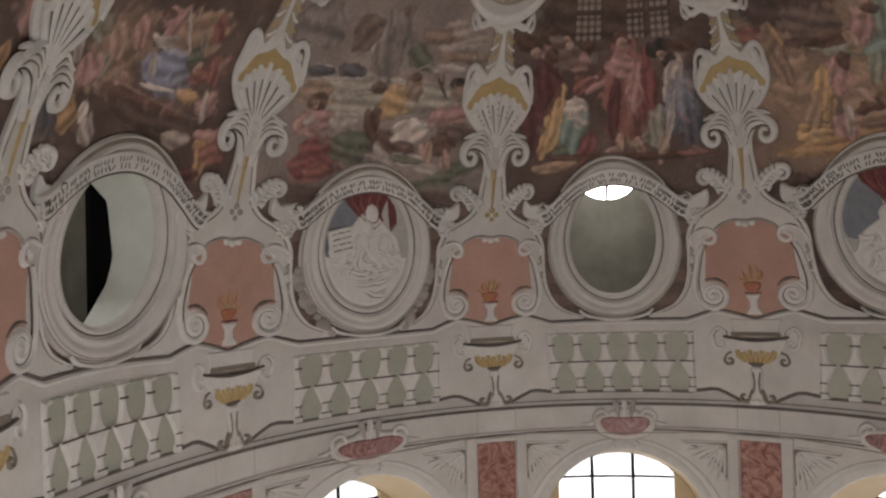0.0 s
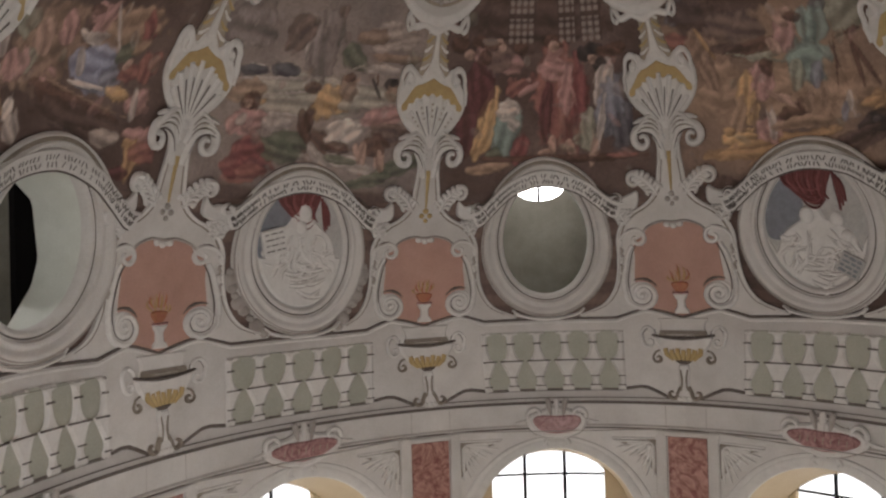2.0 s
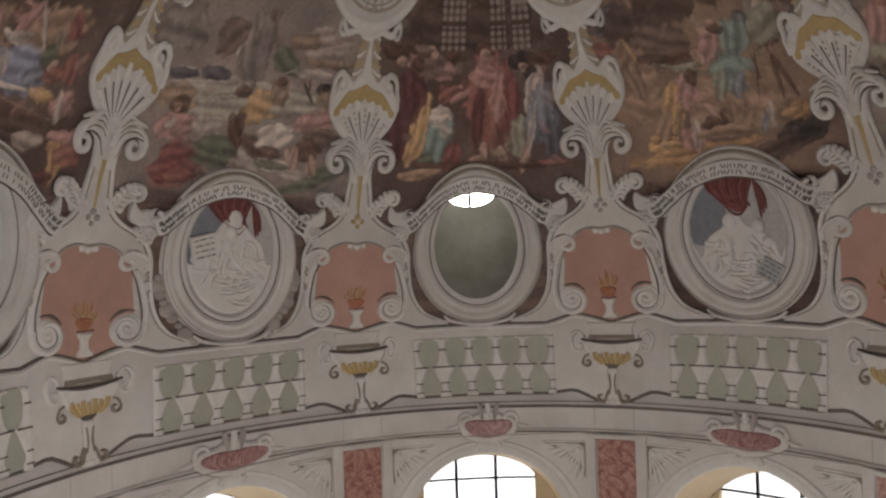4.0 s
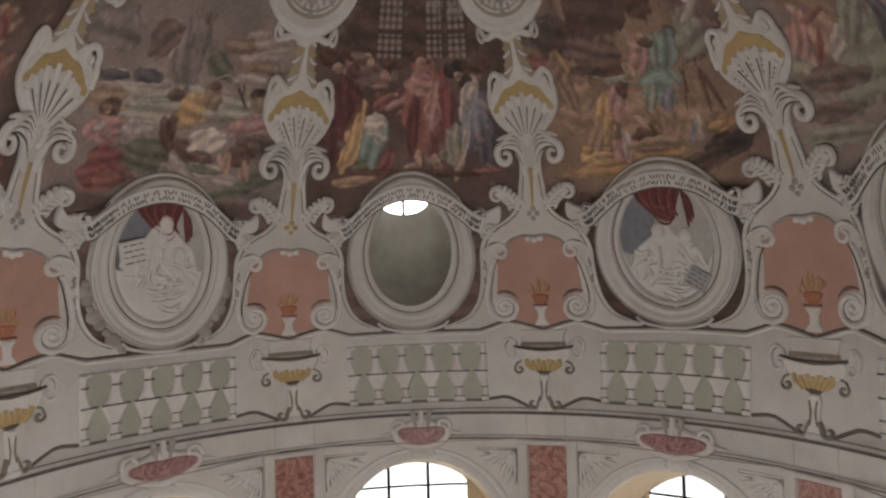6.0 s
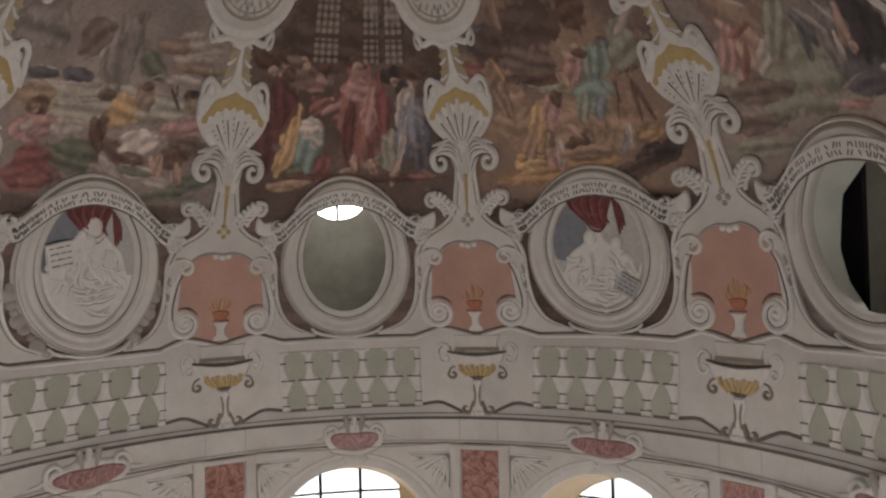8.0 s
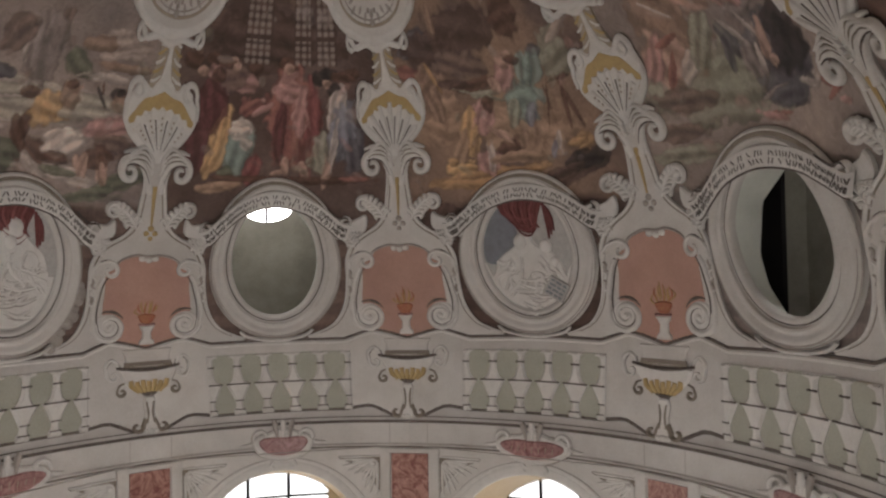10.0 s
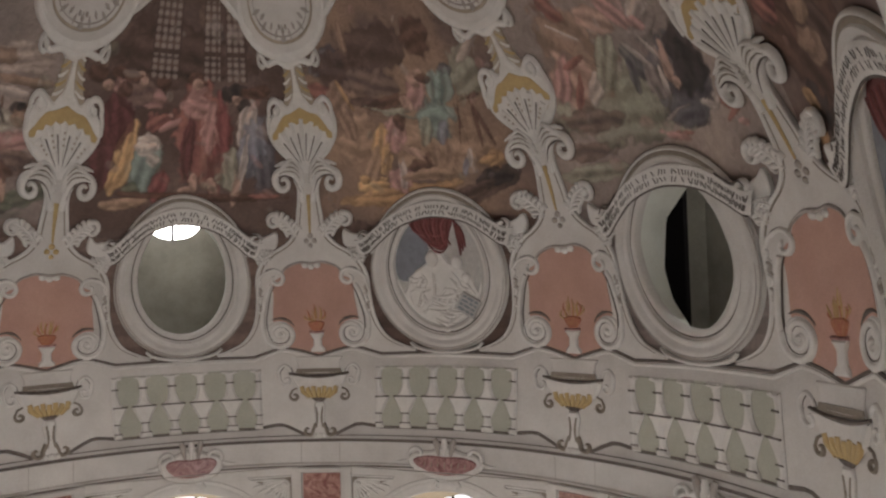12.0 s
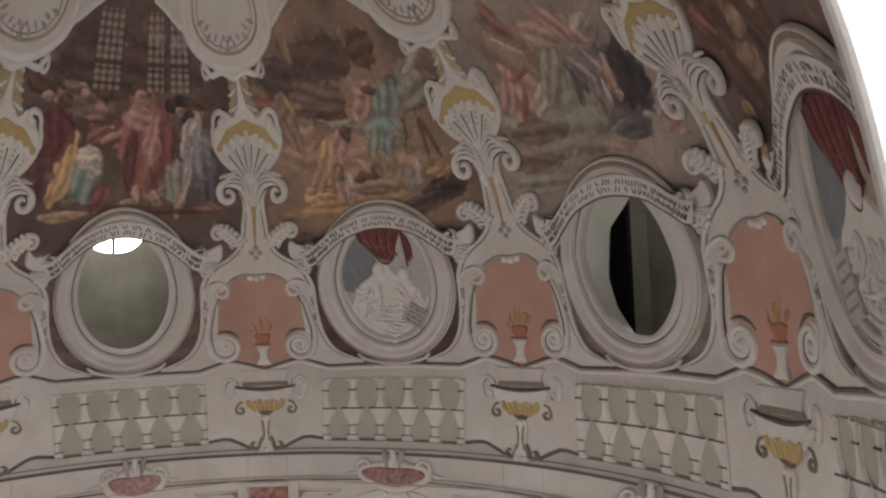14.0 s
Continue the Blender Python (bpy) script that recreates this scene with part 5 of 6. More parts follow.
def flame_vase(k):
    f = thing("flame_lamp", k, 0.02, -0.8, "small white candelabrum with red bowl and ochre flames on salmon ground", "lamp", "flame lamps")
    bm = bmesh.new()
    plate(bm, k, mirror([(0.10, -0.81), (0.10, -0.76), (0.06, -0.72), (0.055, -0.62), (0.085, -0.57), (0.10, -0.52)]), 0.05, 0.085, 0.018)
    part("stand", bm, STUCCO_B, f)
    bm = bmesh.new()
    stroke(bm, k, [(-0.11, -0.505), (0, -0.51), (0.11, -0.505)], 0.016, 0.03, 0.06, ring=5)
    part("rim", bm, ROSE, f)
    bm = bmesh.new()
    plate(bm, k, mirror([(p.x, p.y) for p in smooth([(0.05, -0.50), (0.095, -0.44), (0.12, -0.37), (0.05, -0.34)], 3)]), 0.05, 0.07, 0.015)
    part("bowl", bm, FLAME, f, "red painted bowl")
    rnd = random.Random(int(k) + 40)
    for i in range(11):  # a broken crown of short painted wisps
        x = -0.15 + 0.03 * i
        z0, h = -0.37 + rnd.uniform(-0.03, 0.07), rnd.uniform(0.08, 0.16) + 0.10 * (1 - abs(x) / 0.15)
        bm = bmesh.new()
        curl(bm, k, 1, [(x * 0.6, z0), (x + rnd.uniform(-0.03, 0.03), z0 + h * 0.5), (x * 0.9 + rnd.uniform(-0.02, 0.02), z0 + h)], (0.006, 0.014, 0.003), 0.010, 0.052, 4)
        part("flame", bm, FLAME if i % 4 == 1 else OCHRE, f)


def urn(k):
    u = thing("wall_urn", k, 0, -1.5, "white stucco urn with gilt gadroons and scrolled handles on the parapet", "urn", "urns of the parapet")
    bm = bmesh.new()
    plate(bm, k, mirror([(0.34, -1.12), (0.30, -1.02), (0.31, -0.94), (0.345, -0.895), (0.335, -0.875)]), 0.05, 0.085, 0.014)
    part("neck", bm, STUCCO, u)
    # brown band paints the shade low on the neck
    bm = bmesh.new()
    plate(bm, k, mirror([(0.34, -1.135), (0.315, -1.05)]), 0.08, 0.09, 0.004)
    part("neck_band", bm, TAUPE, u, "brown shaded band")
    bm = bmesh.new()
    plate(bm, k, mirror([(p.x, p.y) for p in smooth([(0.20, -1.42), (0.31, -1.34), (0.385, -1.23), (0.405, -1.13)], 3)]), 0.05, 0.10, 0.03)
    part("bowl", bm, STUCCO_B, u)
    bm = bmesh.new()
    curl(bm, k, 1, [(-0.43, -1.115), (-0.24, -1.15), (0, -1.162), (0.24, -1.15), (0.43, -1.115)], (0.016, 0.032, 0.016), 0.05, 0.075)
    part("rim", bm, LINE, u, "brown rim line")
    for i in range(7):
        x = -0.25 + 0.083 * i
        bm = bmesh.new()
        stroke(bm, k, [(x, -1.30 - 0.02 * (i % 2)), (x * 0.92, -1.38), (x * 0.55, -1.47)], (0.038, 0.04, 0.022), 0.035, 0.085)
        part("gadroon", bm, GOLD, u, "gilt gadroon")
    bm = bmesh.new()
    plate(bm, k, mirror([(0.05, -1.53), (0.12, -1.47)]), 0.055, 0.09, 0.012)
    part("knop", bm, LINE, u)
    bm = bmesh.new()
    plate(bm, k, mirror([(p.x, p.y) for p in smooth([(0.11, -1.99), (0.08, -1.90), (0.065, -1.75), (0.085, -1.62), (0.06, -1.53)], 3)]), 0.05, 0.10, 0.02)
    part("stem", bm, STUCCO_B, u)
    for s in (-1, 1):
        bm = bmesh.new()
        curl(bm, k, s, [(0.05, -1.60), (0.03, -1.75), (0.045, -1.90)], (0.012, 0.016, 0.008), 0.012, 0.098)
        part("stem_line", bm, TAUPE, u)
        bm = bmesh.new()
        stroke(bm, k, [(s * x, z) for x, z in [(0.05, -1.84), (0.10, -1.95)] + spiral(0.17, -1.945, 0.08, 0.02, 200, 480, 22)], (0.03, 0.028, 0.010), 0.05, 0.06)
        part("foot_scroll", bm, TAUPE, u)
        bm = bmesh.new()
        path = [(p.x, p.y) for p in smooth([(0.40, -1.13), (0.42, -1.04), (0.50, -1.00), (0.575, -1.08), (0.56, -1.20)], 5)] + spiral(0.47, -1.21, 0.085, 0.015, -10, -330, 18)
        stroke(bm, k, [(s * x, z) for x, z in path], (0.018, 0.03, 0.010), 0.04, 0.055)
        part("handle", bm, STUCCO_B, u)
        bm = bmesh.new()
        stroke(bm, k, [(s * (x - 0.028), z - 0.012) for x, z in path[:20]], (0.005, 0.008, 0.004), 0.012, 0.056)
        part("handle_line", bm, LINE, u)
        bm = bmesh.new()
        stroke(bm, k, [(s * x, z) for x, z in [(0.32, -1.33), (0.39, -1.36), (0.425, -1.43)] + spiral(0.36, -1.45, 0.066, 0.015, 10, -340, 20)], (0.014, 0.026, 0.010), 0.035, 0.055)
        part("lower_scroll", bm, TAUPE, u)
    bm = bmesh.new()
    for x, q in ((-0.07, 0.045), (0.07, 0.045), (0, 0.055)):
        knob(bm, k, x, -2.01, q, 0.05, 0.07)
    part("pendant", bm, STUCCO_B, u)


for k in RIBS:
    rib(k)
    flame_vase(k)
    urn(k)


# ---- ovals ----
RINGS = ((0.600, 0.810, 0.31, -0.06), (0.606, 0.816, 0.31, 0.030), (0.625, 0.835, 0.31, 0.052), (0.655, 0.865, 0.31, 0.055), (0.675, 0.885, 0.31, 0.030), (0.700, 0.910, 0.30, 0.030), (0.715, 0.925, 0.30, 0.070),
         (0.745, 0.950, 0.295, 0.078), (0.775, 0.975, 0.29, 0.050), (0.800, 0.990, 0.285, 0.050), (0.830, 1.020, 0.28, 0.085), (0.880, 1.060, 0.27, 0.090), (0.905, 1.085, 0.265, 0.062), (0.925, 1.105, 0.255, 0.0))


def oval(k):
    is_open = k in OPEN_BAYS
    o = thing("oval_frame", k, 0, 0.3, ("white stucco oval frame round an open window recess with lettered ribbon" if is_open else "white stucco oval frame round a painted medallion with lettered ribbon"), "frame", "ovals of the vault")
    wd = SPREAD.get(k, 1.0)
    bm = bmesh.new()
    lofted(bm, k, [(ellipse(0, cz, rx * wd, rz, 64), d) for rx, rz, cz, d in RINGS])
    part("moulding", bm, STUCCO, o, shade=50)
    # dark lines paint the shade in the frame's grooves
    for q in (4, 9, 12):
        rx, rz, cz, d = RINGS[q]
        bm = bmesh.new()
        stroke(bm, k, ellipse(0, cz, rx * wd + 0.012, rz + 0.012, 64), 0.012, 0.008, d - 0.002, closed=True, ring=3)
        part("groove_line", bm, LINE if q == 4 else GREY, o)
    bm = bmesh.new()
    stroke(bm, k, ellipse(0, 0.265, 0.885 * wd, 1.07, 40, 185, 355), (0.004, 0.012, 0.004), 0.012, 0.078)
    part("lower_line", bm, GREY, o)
    bm = bmesh.new()  # foot of the frame, with small ears
    curl(bm, k, 1, [(-0.52, -0.72), (-0.42, -0.80), (-0.2, -0.855), (0, -0.865), (0.2, -0.855), (0.42, -0.80), (0.52, -0.72)], (0.02, 0.03, 0.02), 0.05, 0.04)
    part("foot", bm, STUCCO_B, o)
    # hood over the oval
    bm = bmesh.new()
    stroke(bm, k, ellipse(0, 0.42, 0.90 * wd, 0.93, 30, 22, 158), (0.02, 0.062, 0.02), 0.06, 0.02)
    part("hood", bm, TAUPE, o, "taupe arched hood")
    bm = bmesh.new()
    stroke(bm, k, ellipse(0, 0.42, 0.955 * wd, 0.975, 30, 24, 156), (0.012, 0.022, 0.012), 0.06, 0.02)
    part("hood_edge", bm, STUCCO_B, o)
    # ribbon
    top = smooth([(-1.12 * wd, 0.83), (-1.0 * wd, 0.84), (-0.80 * wd, 0.98), (-0.5 * wd, 1.16), (0, 1.255), (0.5 * wd, 1.16), (0.80 * wd, 0.98), (1.0 * wd, 0.84), (1.12 * wd, 0.83)], 5)
    low = smooth([(-1.02 * wd, 0.62), (-0.92 * wd, 0.64), (-0.74 * wd, 0.79), (-0.46 * wd, 0.97), (0, 1.06), (0.46 * wd, 0.97), (0.74 * wd, 0.79), (0.92 * wd, 0.64), (1.02 * wd, 0.62)], 5)
    bm = bmesh.new()
    lofted_rows = [[bm.verts.new(on_shell(k, a.x + (b.x - a.x) * f, a.y + (b.y - a.y) * f, d)) for a, b in zip(top, low)] for f, d in ((-0.02, 0.05), (0.0, 0.105), (0.25, 0.115), (0.6, 0.112), (0.85, 0.118), (1.0, 0.108), (1.02, 0.05))]
    for a, b in zip(lofted_rows, lofted_rows[1:]):
        for i in range(len(a) - 1):
            bm.faces.new((a[i], a[i + 1], b[i + 1], b[i]))
    rb = part("ribbon", bm, STUCCO_B, o, "white ribbon with dark lettering")
    # dark line paints the shade under the ribbon's lower edge
    bm = bmesh.new()
    stroke(bm, k, [(p.x, p.y - 0.012) for p in low[3:-3]], 0.011, 0.012, 0.10, ring=5)
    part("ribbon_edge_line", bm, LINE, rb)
    rnd = random.Random(int(k * 10) + 55)
    for row in (0.32, 0.70):
        bm = bmesh.new()
        i = 3.0
        while i < len(top) - 4:
            j, f = int(i), i - int(i)
            a, b = top[j].lerp(top[j + 1], f), low[j].lerp(low[j + 1], f)
            hgt = rnd.uniform(0.11, 0.15)
            p, q = a.lerp(b, row - hgt), a.lerp(b, row + hgt)
            lean = rnd.uniform(-0.02, 0.02)
            stroke(bm, k, [(p.x + lean, p.y), ((p.x + q.x) / 2, (p.y + q.y) / 2), (q.x - lean, q.y)], 0.009, 0.003, 0.1175, ring=3)
            i += rnd.choice((0.4, 0.46, 0.52, 0.95))
        tagged(part("lettering", bm, INK, rb, "row of dark strokes"), kind="stuff")
    for s in (-1, 1):
        bm = bmesh.new()
        w = rnd.uniform(-0.04, 0.04)
        plate(bm, k, [(s * p.x, p.y) for p in smooth([(1.03, 0.80), (1.12, 0.90 + w), (1.24, 0.93), (1.34, 1.00 + w), (1.37, 0.88), (1.33, 0.76 + w), (1.20, 0.73), (1.08, 0.70)], 3, True)], 0.0, 0.06, 0.02)
        part("ribbon_end", bm, STUCCO_B, rb)
        bm = bmesh.new()
        stroke(bm, k, [(s * x, z) for x, z in spiral(1.07, 0.86, 0.085, 0.02, 200, -170, 20)], (0.03, 0.028, 0.010), 0.06, 0.05)
        part("ribbon_curl", bm, STUCCO_B, rb)
        bm = bmesh.new()
        curl(bm, k, s, [(0.78, 1.06), (0.95, 0.93), (1.06, 0.94), (1.12, 0.88)], (0.012, 0.016, 0.008), 0.014, 0.10)
        part("ribbon_line", bm, LINE, rb)
    return o


def recess(k, dark_from, dark_to, deep=0.26):
    """The room behind an open oval."""
    def rounded(rx, rz, cz, n=64):
        out = []
        for i in range(n):
            a = 2 * math.pi * i / n
            c, s = math.cos(a), math.sin(a)
            out.append((rx * math.copysign(abs(c) ** 0.35, c), cz + rz * math.copysign(abs(s) ** 0.35, s)))
        return out
    wd = SPREAD[k]
    # thick wall cut through roughly: the far mouth of the opening is a broken polygon
    corners = [(a, 1.0 + j) for a, j in zip((-8, 32, 74, 106, 148, 188, 216, 252, 288, 330), (0.0, 0.05, -0.02, 0.0, 0.05, 0.0, -0.03, 0.02, 0.02, -0.04))]
    mouth = []
    for i in range(64):
        deg = 360 * i / 64
        for (a0, j0), (a1, j1) in zip(corners, corners[1:] + [(corners[0][0] + 360, corners[0][1])]):
            for turn in (0, 360):
                if a0 <= deg - turn <= a1 or a0 <= deg + turn <= a1:
                    d = deg - turn if a0 <= deg - turn <= a1 else deg + turn
                    g = (d - a0) / (a1 - a0)
                    p = Vector((math.cos(radians(a0)) * j0, math.sin(radians(a0)) * j0)).lerp(Vector((math.cos(radians(a1)) * j1, math.sin(radians(a1)) * j1)), g)
                    found = (p.x * 0.61 * wd, 0.31 + p.y * 0.83)
        mouth.append(found)
    if dark_from is None:
        mouth = ellipse(0, 0.31, 0.66 * wd, 0.87, 64)
    bm = bmesh.new()
    rim = [bm.verts.new(on_shell(k, x, z, -0.05)) for x, z in ellipse(0, 0.31, 0.602 * wd, 0.812, 64)]
    for loop, d in ((ellipse(0, 0.31, 0.62 * wd, 0.83, 64), -deep * 0.5), (mouth, -deep)):
        ring = [bm.verts.new(in_recess(k, x, z, d)) for x, z in loop]
        for i in range(64):
            bm.faces.new((rim[i], rim[(i + 1) % 64], ring[(i + 1) % 64], ring[i]))
        rim = ring
    wall = tagged(part("recess_wall", bm, REVEAL), "pale plaster recess behind the oval", kind="structure")
    bm = bmesh.new()
    lens = ellipse(0.12, 1.31, 0.47, 0.32, 64)
    lofted(bm, k, [(mouth, -deep), (rounded(1.9, 1.75, 0.35), -deep - 0.01), (rounded(1.9, 1.75, 0.35), -2.0), (lens, -2.0), (lens, -2.2)], in_recess)
    part("chamber", bm, DAMP, wall, "damp-stained plaster chamber")
    bm = bmesh.new()
    for x in (0.12,):
        box(bm, Matrix.Translation(in_recess(k, x, 1.30, -2.1)), 0.05, 0.04, 0.64)
    part("mullion", bm, IRON, wall)
    bm = bmesh.new()
    bm.faces.new([bm.verts.new(in_recess(k, x, z, -2.16)) for x, z in lens])
    part("pane", bm, glass, wall).visible_shadow = False
    top = in_recess(k, 0, 1.98, -1.15)
    bm = bmesh.new()  # added pane under the fill lamp; the chamber's roof stays closed
    bm.faces.new([bm.verts.new(in_recess(k, x, 1.93, d)) for x, d in ((-0.85, -0.65), (0.85, -0.65), (0.85, -1.65), (-0.85, -1.65))])
    part("fill_light_pane", bm, glass, wall, shade=0).visible_shadow = False
    # fill lamp added inside the closed chamber to brighten its back wall
    window_light("chamber_fill_light", look(top, in_recess(k, 0, 0.2, -1.6)), 1.6, 0.9, 62 if k == 1.5 else 34)
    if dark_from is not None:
        # black sheet put where the recess holds only unlit dark
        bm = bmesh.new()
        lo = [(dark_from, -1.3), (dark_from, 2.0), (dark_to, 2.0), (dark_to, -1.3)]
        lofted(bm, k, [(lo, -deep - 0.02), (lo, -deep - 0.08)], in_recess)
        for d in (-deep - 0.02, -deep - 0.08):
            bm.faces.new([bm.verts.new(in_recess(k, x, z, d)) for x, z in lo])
        tagged(part("dark_board", bm, BLACK), "black sheet in place of the unlit void in the recess", "board")
    p = in_recess(k, 0.06, 1.32, -2.26)
    window_light("recess_light", look(p, in_recess(k, 0, 0.5, 0.3)), 1.15, 0.85, 210 if k == 1.5 else 190 if k < 0 else 280)


for k in BAYS:
    oval(k)
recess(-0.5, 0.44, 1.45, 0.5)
recess(1.5, None, None)
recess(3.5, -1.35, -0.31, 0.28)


# ---- painted medallions in the closed ovals ----
def turned(pts, cx, cz, deg):
    c, q = math.cos(radians(deg)), math.sin(radians(deg))
    return [(cx + x * c - z * q, cz + x * q + z * c) for x, z in pts]


def medallion(k, crown, shoulder, knobs, page, lean, cells, drop=1.0):
    """Closed oval: painted ground, crimson curtain, and a plain draped mass in low relief with a page or tablet."""
    w = SPREAD.get(k, 1.0)
    m = thing("painted_medallion", k, 0, 0.3, "pale stucco relief medallion with crimson curtain, drapery and written page", "relief", "painted medallions")
    rnd = random.Random(int(k * 7) + 3)
    bm = bmesh.new()
    plate(bm, k, ellipse(0, 0.31, 0.615 * w, 0.825, 56), -0.03, 0.008, 0.003, 0.1)
    part("ground", bm, PAPER if drop == 1 else SANDY, m)
    bm = bmesh.new()
    plate(bm, k, [(p.x * w, p.y) for p in smooth([(-0.56, 0.20), (-0.58, 0.5), (-0.46, 0.82), (-0.28, 0.96), (-0.14, 0.75), (-0.12, 0.45), (-0.3, 0.2)], 4, True)], 0.006, 0.013, 0.003)
    part("shade_field", bm, BLUEGREY, m)
    # curtain: folds that fan out of the top and gather in a low swag, and a narrow tail
    fall = lambda pts: [(x, 1.05 - (1.05 - z) * drop) for x, z in pts]
    cloth = smooth(fall([(-0.36, 0.98), (-0.26, 0.82), (-0.10, 0.66), (0.06, 0.58), (0.15, 0.64), (0.20, 0.80), (0.26, 1.02), (0.0, 1.10), (-0.2, 1.07)]), 4, True)
    bm = bmesh.new()
    plate(bm, k, [(p.x * w, p.y) for p in cloth], 0.008, 0.022, 0.01)
    cur = part("curtain", bm, CURTAIN, m, "crimson curtain hanging in swags")
    for i in range(9):
        f = i / 8
        x0, x1 = -0.33 + 0.56 * f, -0.20 + 0.36 * f
        low = 0.70 - 0.10 * math.sin(f * 2.6) + 0.10 * (1 - f)
        bm = bmesh.new()
        curl(bm, k, 1, fall([(x0 * w, 1.02), ((x0 * 0.6 + x1 * 0.4 - 0.03) * w, 0.90), (x1 * w, (low + 0.9) / 2 - 0.04), ((x1 + 0.05) * w, low)]), (0.010, 0.024, 0.008), 0.026, 0.016, 5)
        part("curtain_fold", bm, (CURTAIN, ROSE_CLOTH)[i % 2], cur)
    for i in range(4):
        bm = bmesh.new()
        z = 0.90 - 0.075 * i
        curl(bm, k, 1, fall([((-0.26 + 0.05 * i) * w, z), ((-0.08 + 0.02 * i) * w, z - 0.10), (0.08 * w, z - 0.12), (0.18 * w, z - 0.02)]), (0.006, 0.016, 0.006), 0.020, 0.022, 5)
        part("curtain_fold", bm, (ROSE_CLOTH, CURTAIN)[i % 2], cur)
    bm = bmesh.new()
    for j in range(3):
        curl(bm, k, 1, [((0.28 + 0.03 * j) * w, 0.97 - 0.04 * j), ((0.31 + 0.035 * j) * w, 0.76), ((0.33 + 0.035 * j) * w, 0.50 + 0.05 * j)], (0.018, 0.026, 0.012), 0.026, 0.008, 5)
    part("curtain_tail", bm, CURTAIN, cur)
    # one plain draped mass
    rim = [(math.cos(radians(g)) * 0.585 * w, 0.31 + math.sin(radians(g)) * 0.79) for g in range(350, 186, -9)]
    half = [(-0.50, shoulder - 0.38), (-0.40, shoulder - 0.12), (-0.22, shoulder + 0.02), (-0.11, crown - 0.10), (-0.03, crown), (0.07, crown - 0.02), (0.14, crown - 0.14), (0.26, shoulder), (0.42, shoulder - 0.14), (0.50, shoulder - 0.40)]
    bm = bmesh.new()
    plate(bm, k, [(p.x * w, p.y) for p in smooth(half, 3)] + rim, 0.006, 0.034, 0.022)
    for x, z, r in knobs:
        knob(bm, k, x * w, z, r, 0.06, 0.02, r * 1.2)
    lines = bmesh.new()
    for i in range(30):  # folds that fall from the shoulders and break below
        f = (i + rnd.uniform(-0.3, 0.3)) / 29
        g = radians(205 + 130 * f)
        x0, z0 = -0.34 + 0.68 * f + rnd.uniform(-0.06, 0.06), shoulder - 0.10 - rnd.uniform(0.0, 0.35)
        ln, bend = rnd.uniform(0.16, 0.40), rnd.uniform(-0.14, 0.14)
        pts = [(x0 + math.cos(g) * ln * t + bend * math.sin(t * 3.1), z0 + math.sin(g) * ln * t + 0.04 * math.sin(t * 6 + i)) for t in (0, 0.25, 0.5, 0.75, 1.0)]
        pts = [(x, z) for x, z in pts if (x / 0.54) ** 2 + ((z - 0.31) / 0.74) ** 2 < 1]
        if len(pts) < 3:
            continue
        curl(bm, k, 1, [(x * w, z) for x, z in pts], (0.008, rnd.uniform(0.018, 0.036), 0.006), rnd.uniform(0.024, 0.040), 0.030, 4)
        if i % 2:
            curl(lines, k, 1, [((x + 0.03) * w, z - 0.012) for x, z in pts], (0.003, 0.007, 0.003), 0.008, 0.033, 4)
    for i in range(10):  # crossing folds over the lap
        z = shoulder - 0.42 - 0.05 * i + rnd.uniform(-0.02, 0.02)
        h = 0.42 * math.sqrt(max(1 - ((z - 0.31) / 0.78) ** 2, 0.05))
        x0 = rnd.uniform(-h, h * 0.2)
        x1 = min(x0 + rnd.uniform(0.25, 0.5), h)
        tilt = rnd.uniform(-0.10, 0.12)
        curl(bm, k, 1, [(x0 * w, z), ((x0 + x1) / 2 * w, z - 0.05 + tilt * 0.4), (x1 * w, z + tilt)], (0.006, 0.030, 0.006), 0.036, 0.030, 5)
        curl(lines, k, 1, [(x0 * w, z - 0.035), ((x0 + x1) / 2 * w, z - 0.09 + tilt * 0.4), (x1 * w, z + tilt - 0.03)], (0.003, 0.008, 0.003), 0.009, 0.033, 5)
    mass = part("drapery", bm, STUCCO_B, m)
    tagged(part("fold_line", lines, GREY, mass), kind="stuff")
    px, pz, pw, ph = page
    bm = bmesh.new()
    plate(bm, k, turned([(-pw, -ph), (pw, -ph), (pw, ph), (-pw, ph)], px * w, pz, lean), 0.03, 0.075, 0.008)
    pg = part("page", bm, STUCCO_B if not cells else PAPER, m, "written page")
    for i in range(4):
        z = ph * (0.66 - 0.44 * i)
        for x0, x1 in (((-0.75, -0.12), (0.02, 0.40), (0.5, 0.8)) if i % 2 else ((-0.78, -0.45), (-0.32, 0.28), (0.4, 0.75))):
            bm = bmesh.new()
            stroke(bm, k, turned([(pw * x0, z), (pw * (x0 + x1) / 2, z + 0.004), (pw * x1, z)], px * w, pz, lean), 0.024 if cells else 0.012, 0.003, 0.0745, ring=3)
            part("line_of_writing", bm, BLUEGREY if cells else INK, pg)


ROSE_CLOTH = material("rose_cloth_paint", (0.29, 0.11, 0.10), (0.18, 0.05, 0.046), scale=12, mix=0.7)
medallion(-1.5, 0.75, 0.50, [(0.02, 0.66, 0.09)], (0.32, -0.20, 0.13, 0.18), 25, True)
medallion(0.5, 0.86, 0.58, [(0.03, 0.76, 0.10), (-0.02, 0.58, 0.08)], (-0.40, 0.40, 0.16, 0.17), 10, False)
medallion(2.5, 0.56, 0.36, [(-0.07, 0.47, 0.10), (0.27, 0.40, 0.085), (0.36, 0.18, 0.07)], (0.36, -0.20, 0.15, 0.14), -32, True)
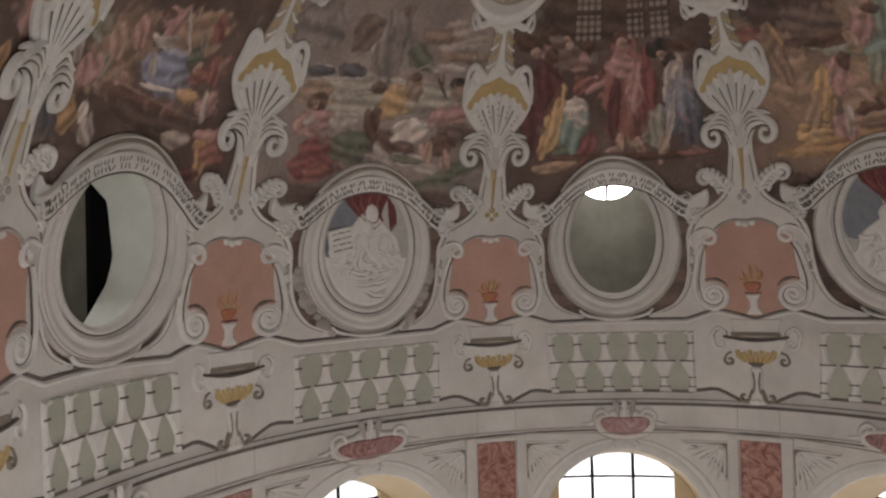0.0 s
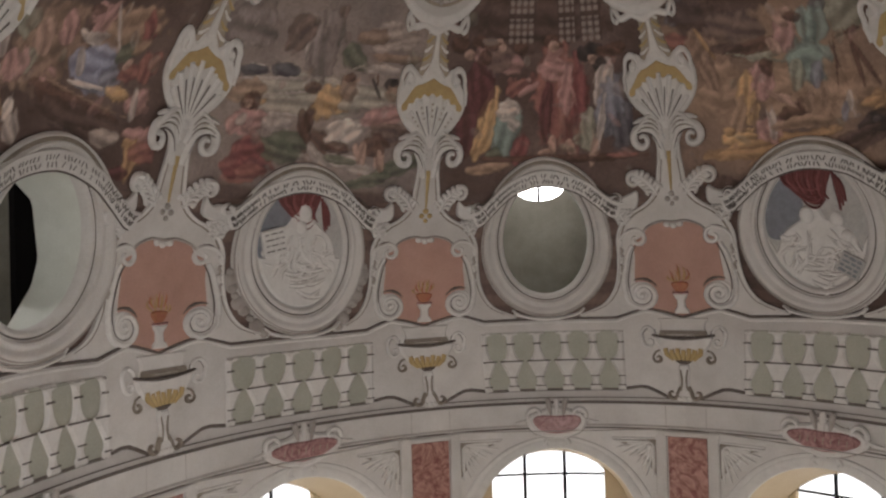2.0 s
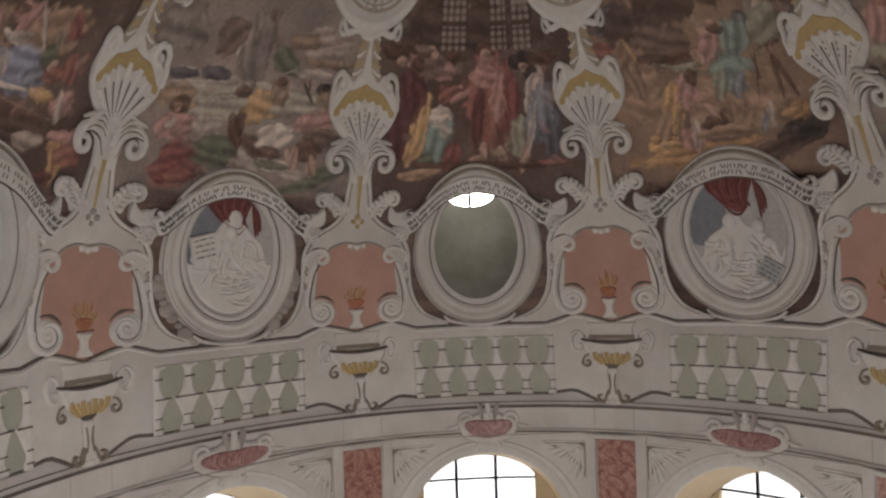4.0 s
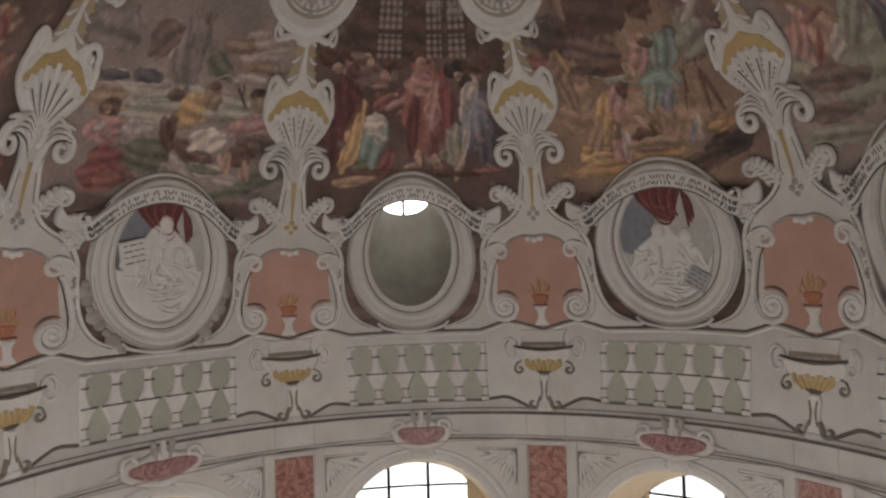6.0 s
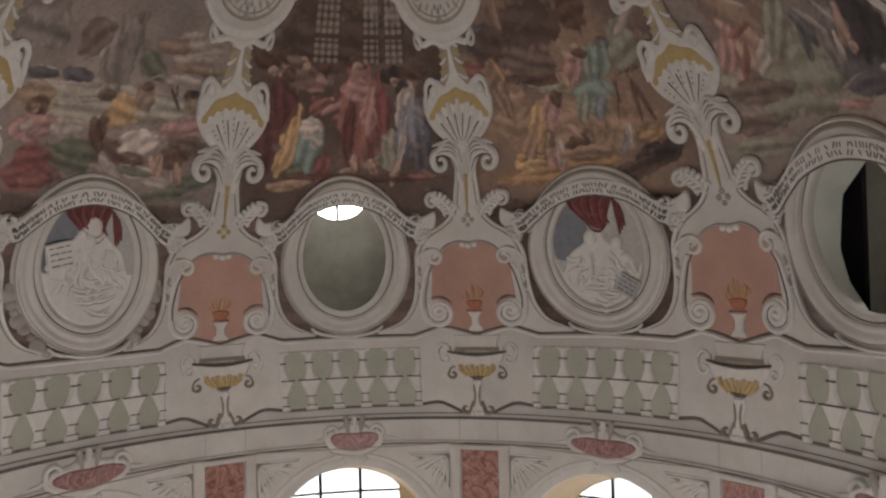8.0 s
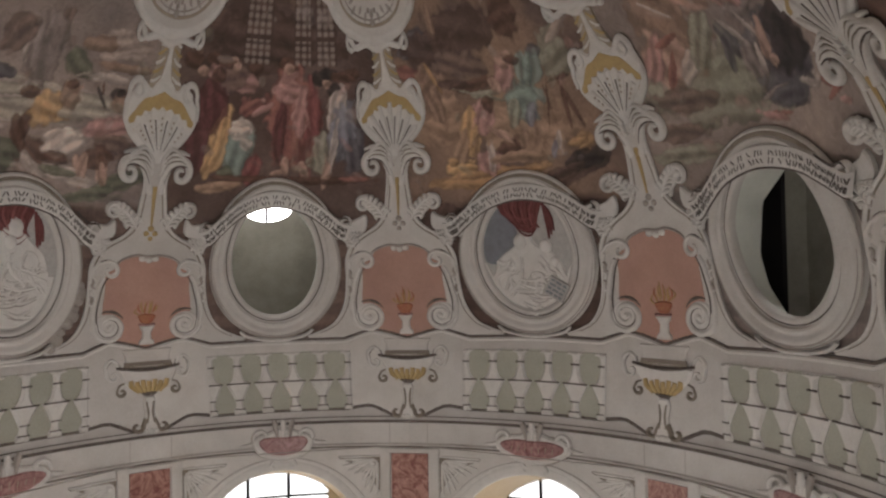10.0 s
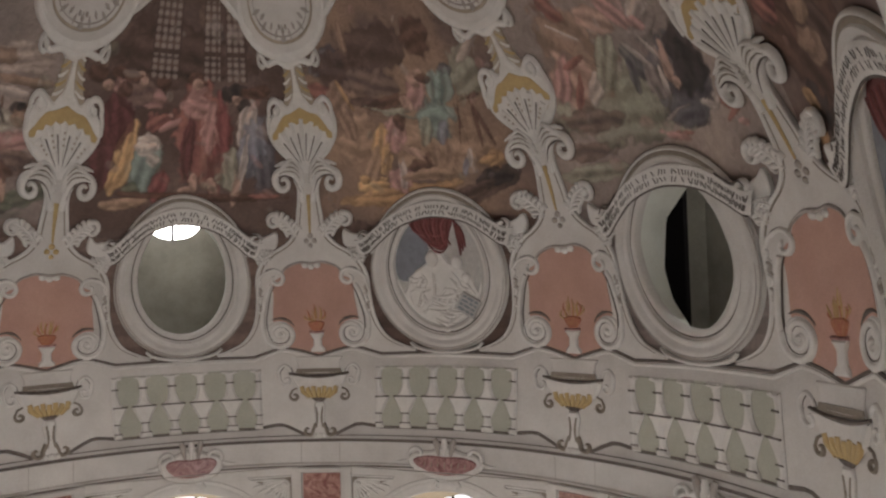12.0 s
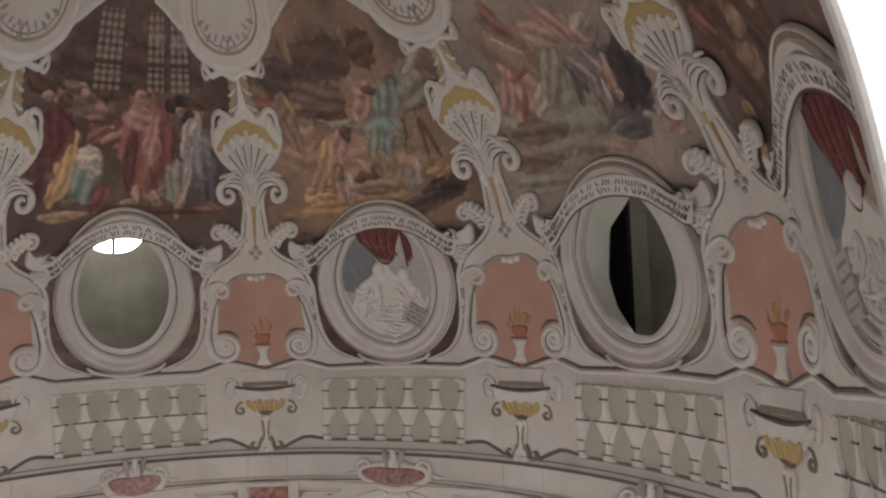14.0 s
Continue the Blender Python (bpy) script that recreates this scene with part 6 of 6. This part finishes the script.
medallion(4.5, 0.55, 0.30, [(0.05, 0.45, 0.10)], (-0.36, -0.16, 0.13, 0.24), 12, True, 1.5)

# stucco clouds beside one medallion
for s in (-1, 1):
    c = thing("stucco_cloud", 0.5, s * 0.8, -0.5, "grey stucco cloud puffs beside the oval frame", "relief", "clouds")
    rnd = random.Random(9 + s)
    for i in range(9):
        t = i / 8
        bm = bmesh.new()
        knob(bm, 0.5, s * (0.52 + 0.42 * math.sin(t * 1.6)), -0.78 + 0.85 * t, 0.075 + 0.03 * math.sin(i * 2.1), 0.05, 0.02)
        part("puff", bm, GREY, c)


# ---- gallery behind the eye, and the floor far below ----
def slab(name, x0, x1, y0, y1, z0, z1, mat):
    bm = bmesh.new()
    box(bm, Matrix.Translation(((x0 + x1) / 2, (y0 + y1) / 2, (z0 + z1) / 2 + FLOOR)), x1 - x0, y1 - y0, z1 - z0)
    return tagged(part(name, bm, mat, shade=0), kind="structure")


slab("floor", -9, 12, -5, 16, -12.2, -12.0, SANDY)
slab("gallery_floor", -4.2, 7, -4.0, 0.9, -1.95, -1.7, SANDY)
slab("gallery_wall_back", -4.2, 7, -4.2, -4.0, -1.95, 4.2, STUCCO)
slab("gallery_wall_left", -4.4, -4.2, -4.2, 1.2, -1.95, 4.2, STUCCO)
slab("gallery_ceiling", -4.4, 7.2, -4.2, 2.2, 4.0, 4.2, STUCCO)


# ---- arched window of the gallery beside the eye ----
def gallery_window():
    w = new("gallery_window")
    w.matrix_world = Matrix.Translation((1.60, 1.28, FLOOR - 1.7))
    bpy.context.view_layer.update()
    tagged(w, "bright gallery window with smooth white plaster edge", "window")
    line = [Vector((x, y, z + FLOOR)) for x, y, z in ((1.440, 1.310, 0.772), (1.486, 1.305, 0.661), (1.534, 1.296, 0.533), (1.576, 1.288, 0.389), (1.608, 1.280, 0.244), (1.634, 1.268, 0.069), (1.647, 1.253, -0.147))]
    line = [Vector((1.10, 1.33, FLOOR + 1.20)), Vector((1.30, 1.32, FLOOR + 1.0))] + line + [Vector((1.66, 1.25, FLOOR - 0.6)), Vector((1.66, 1.25, FLOOR - 1.72))]
    pts = smooth(line, 6)
    bm = bmesh.new()
    across, deep = Vector((0.43, -0.90, 0)), Vector((0.90, 0.43, 0))
    rows = []
    for i, p in enumerate(pts):
        t = (pts[min(i + 1, len(pts) - 1)] - pts[max(i - 1, 0)]).normalized()
        a = t.cross(deep).normalized()
        rows.append([bm.verts.new(p + a * 0.020 * math.cos(g) * 1.0 + deep * 0.03 * math.sin(g)) for g in (2 * math.pi * j / 10 for j in range(10))])
    for a, b in zip(rows, rows[1:]):
        for j in range(10):
            bm.faces.new((a[j], a[(j + 1) % 10], b[(j + 1) % 10], b[j]))
    part("jamb", bm, STUCCO_B, w)
    bm = bmesh.new()  # pane behind the jamb
    bm.faces.new([bm.verts.new(p + deep * 0.02) for p in pts] + [bm.verts.new((2.9, 0.6, FLOOR - 1.72)), bm.verts.new((2.9, 0.6, FLOOR + 1.4))])
    part("pane", bm, glass, w, shade=0).visible_shadow = False


gallery_window()
window_light("gallery_window_light", look((2.166, 1.207, FLOOR + 0.552), (-0.574, -0.097, FLOOR - 0.081), -16.7), 1.3, 2.4, 48, (0.93, 0.97, 1.0))


# made-up window round the fill lamp, unseen behind the eye
def fill_lamp_frame():
    w = new("added_back_window")
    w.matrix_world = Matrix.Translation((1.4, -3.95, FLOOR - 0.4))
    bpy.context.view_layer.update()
    tagged(w, "added glazed frame round the unseen fill lamp", "window")
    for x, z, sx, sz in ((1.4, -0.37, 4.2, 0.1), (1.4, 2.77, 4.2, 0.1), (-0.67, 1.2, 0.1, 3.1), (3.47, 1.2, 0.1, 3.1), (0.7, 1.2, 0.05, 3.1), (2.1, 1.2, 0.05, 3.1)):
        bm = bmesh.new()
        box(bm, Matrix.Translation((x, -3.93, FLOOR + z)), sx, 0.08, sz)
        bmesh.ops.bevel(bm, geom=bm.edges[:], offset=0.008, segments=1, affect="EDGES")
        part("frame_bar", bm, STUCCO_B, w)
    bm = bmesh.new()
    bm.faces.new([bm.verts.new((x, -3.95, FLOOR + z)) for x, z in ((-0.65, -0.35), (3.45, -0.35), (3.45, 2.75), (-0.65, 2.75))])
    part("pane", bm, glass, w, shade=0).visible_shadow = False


fill_lamp_frame()
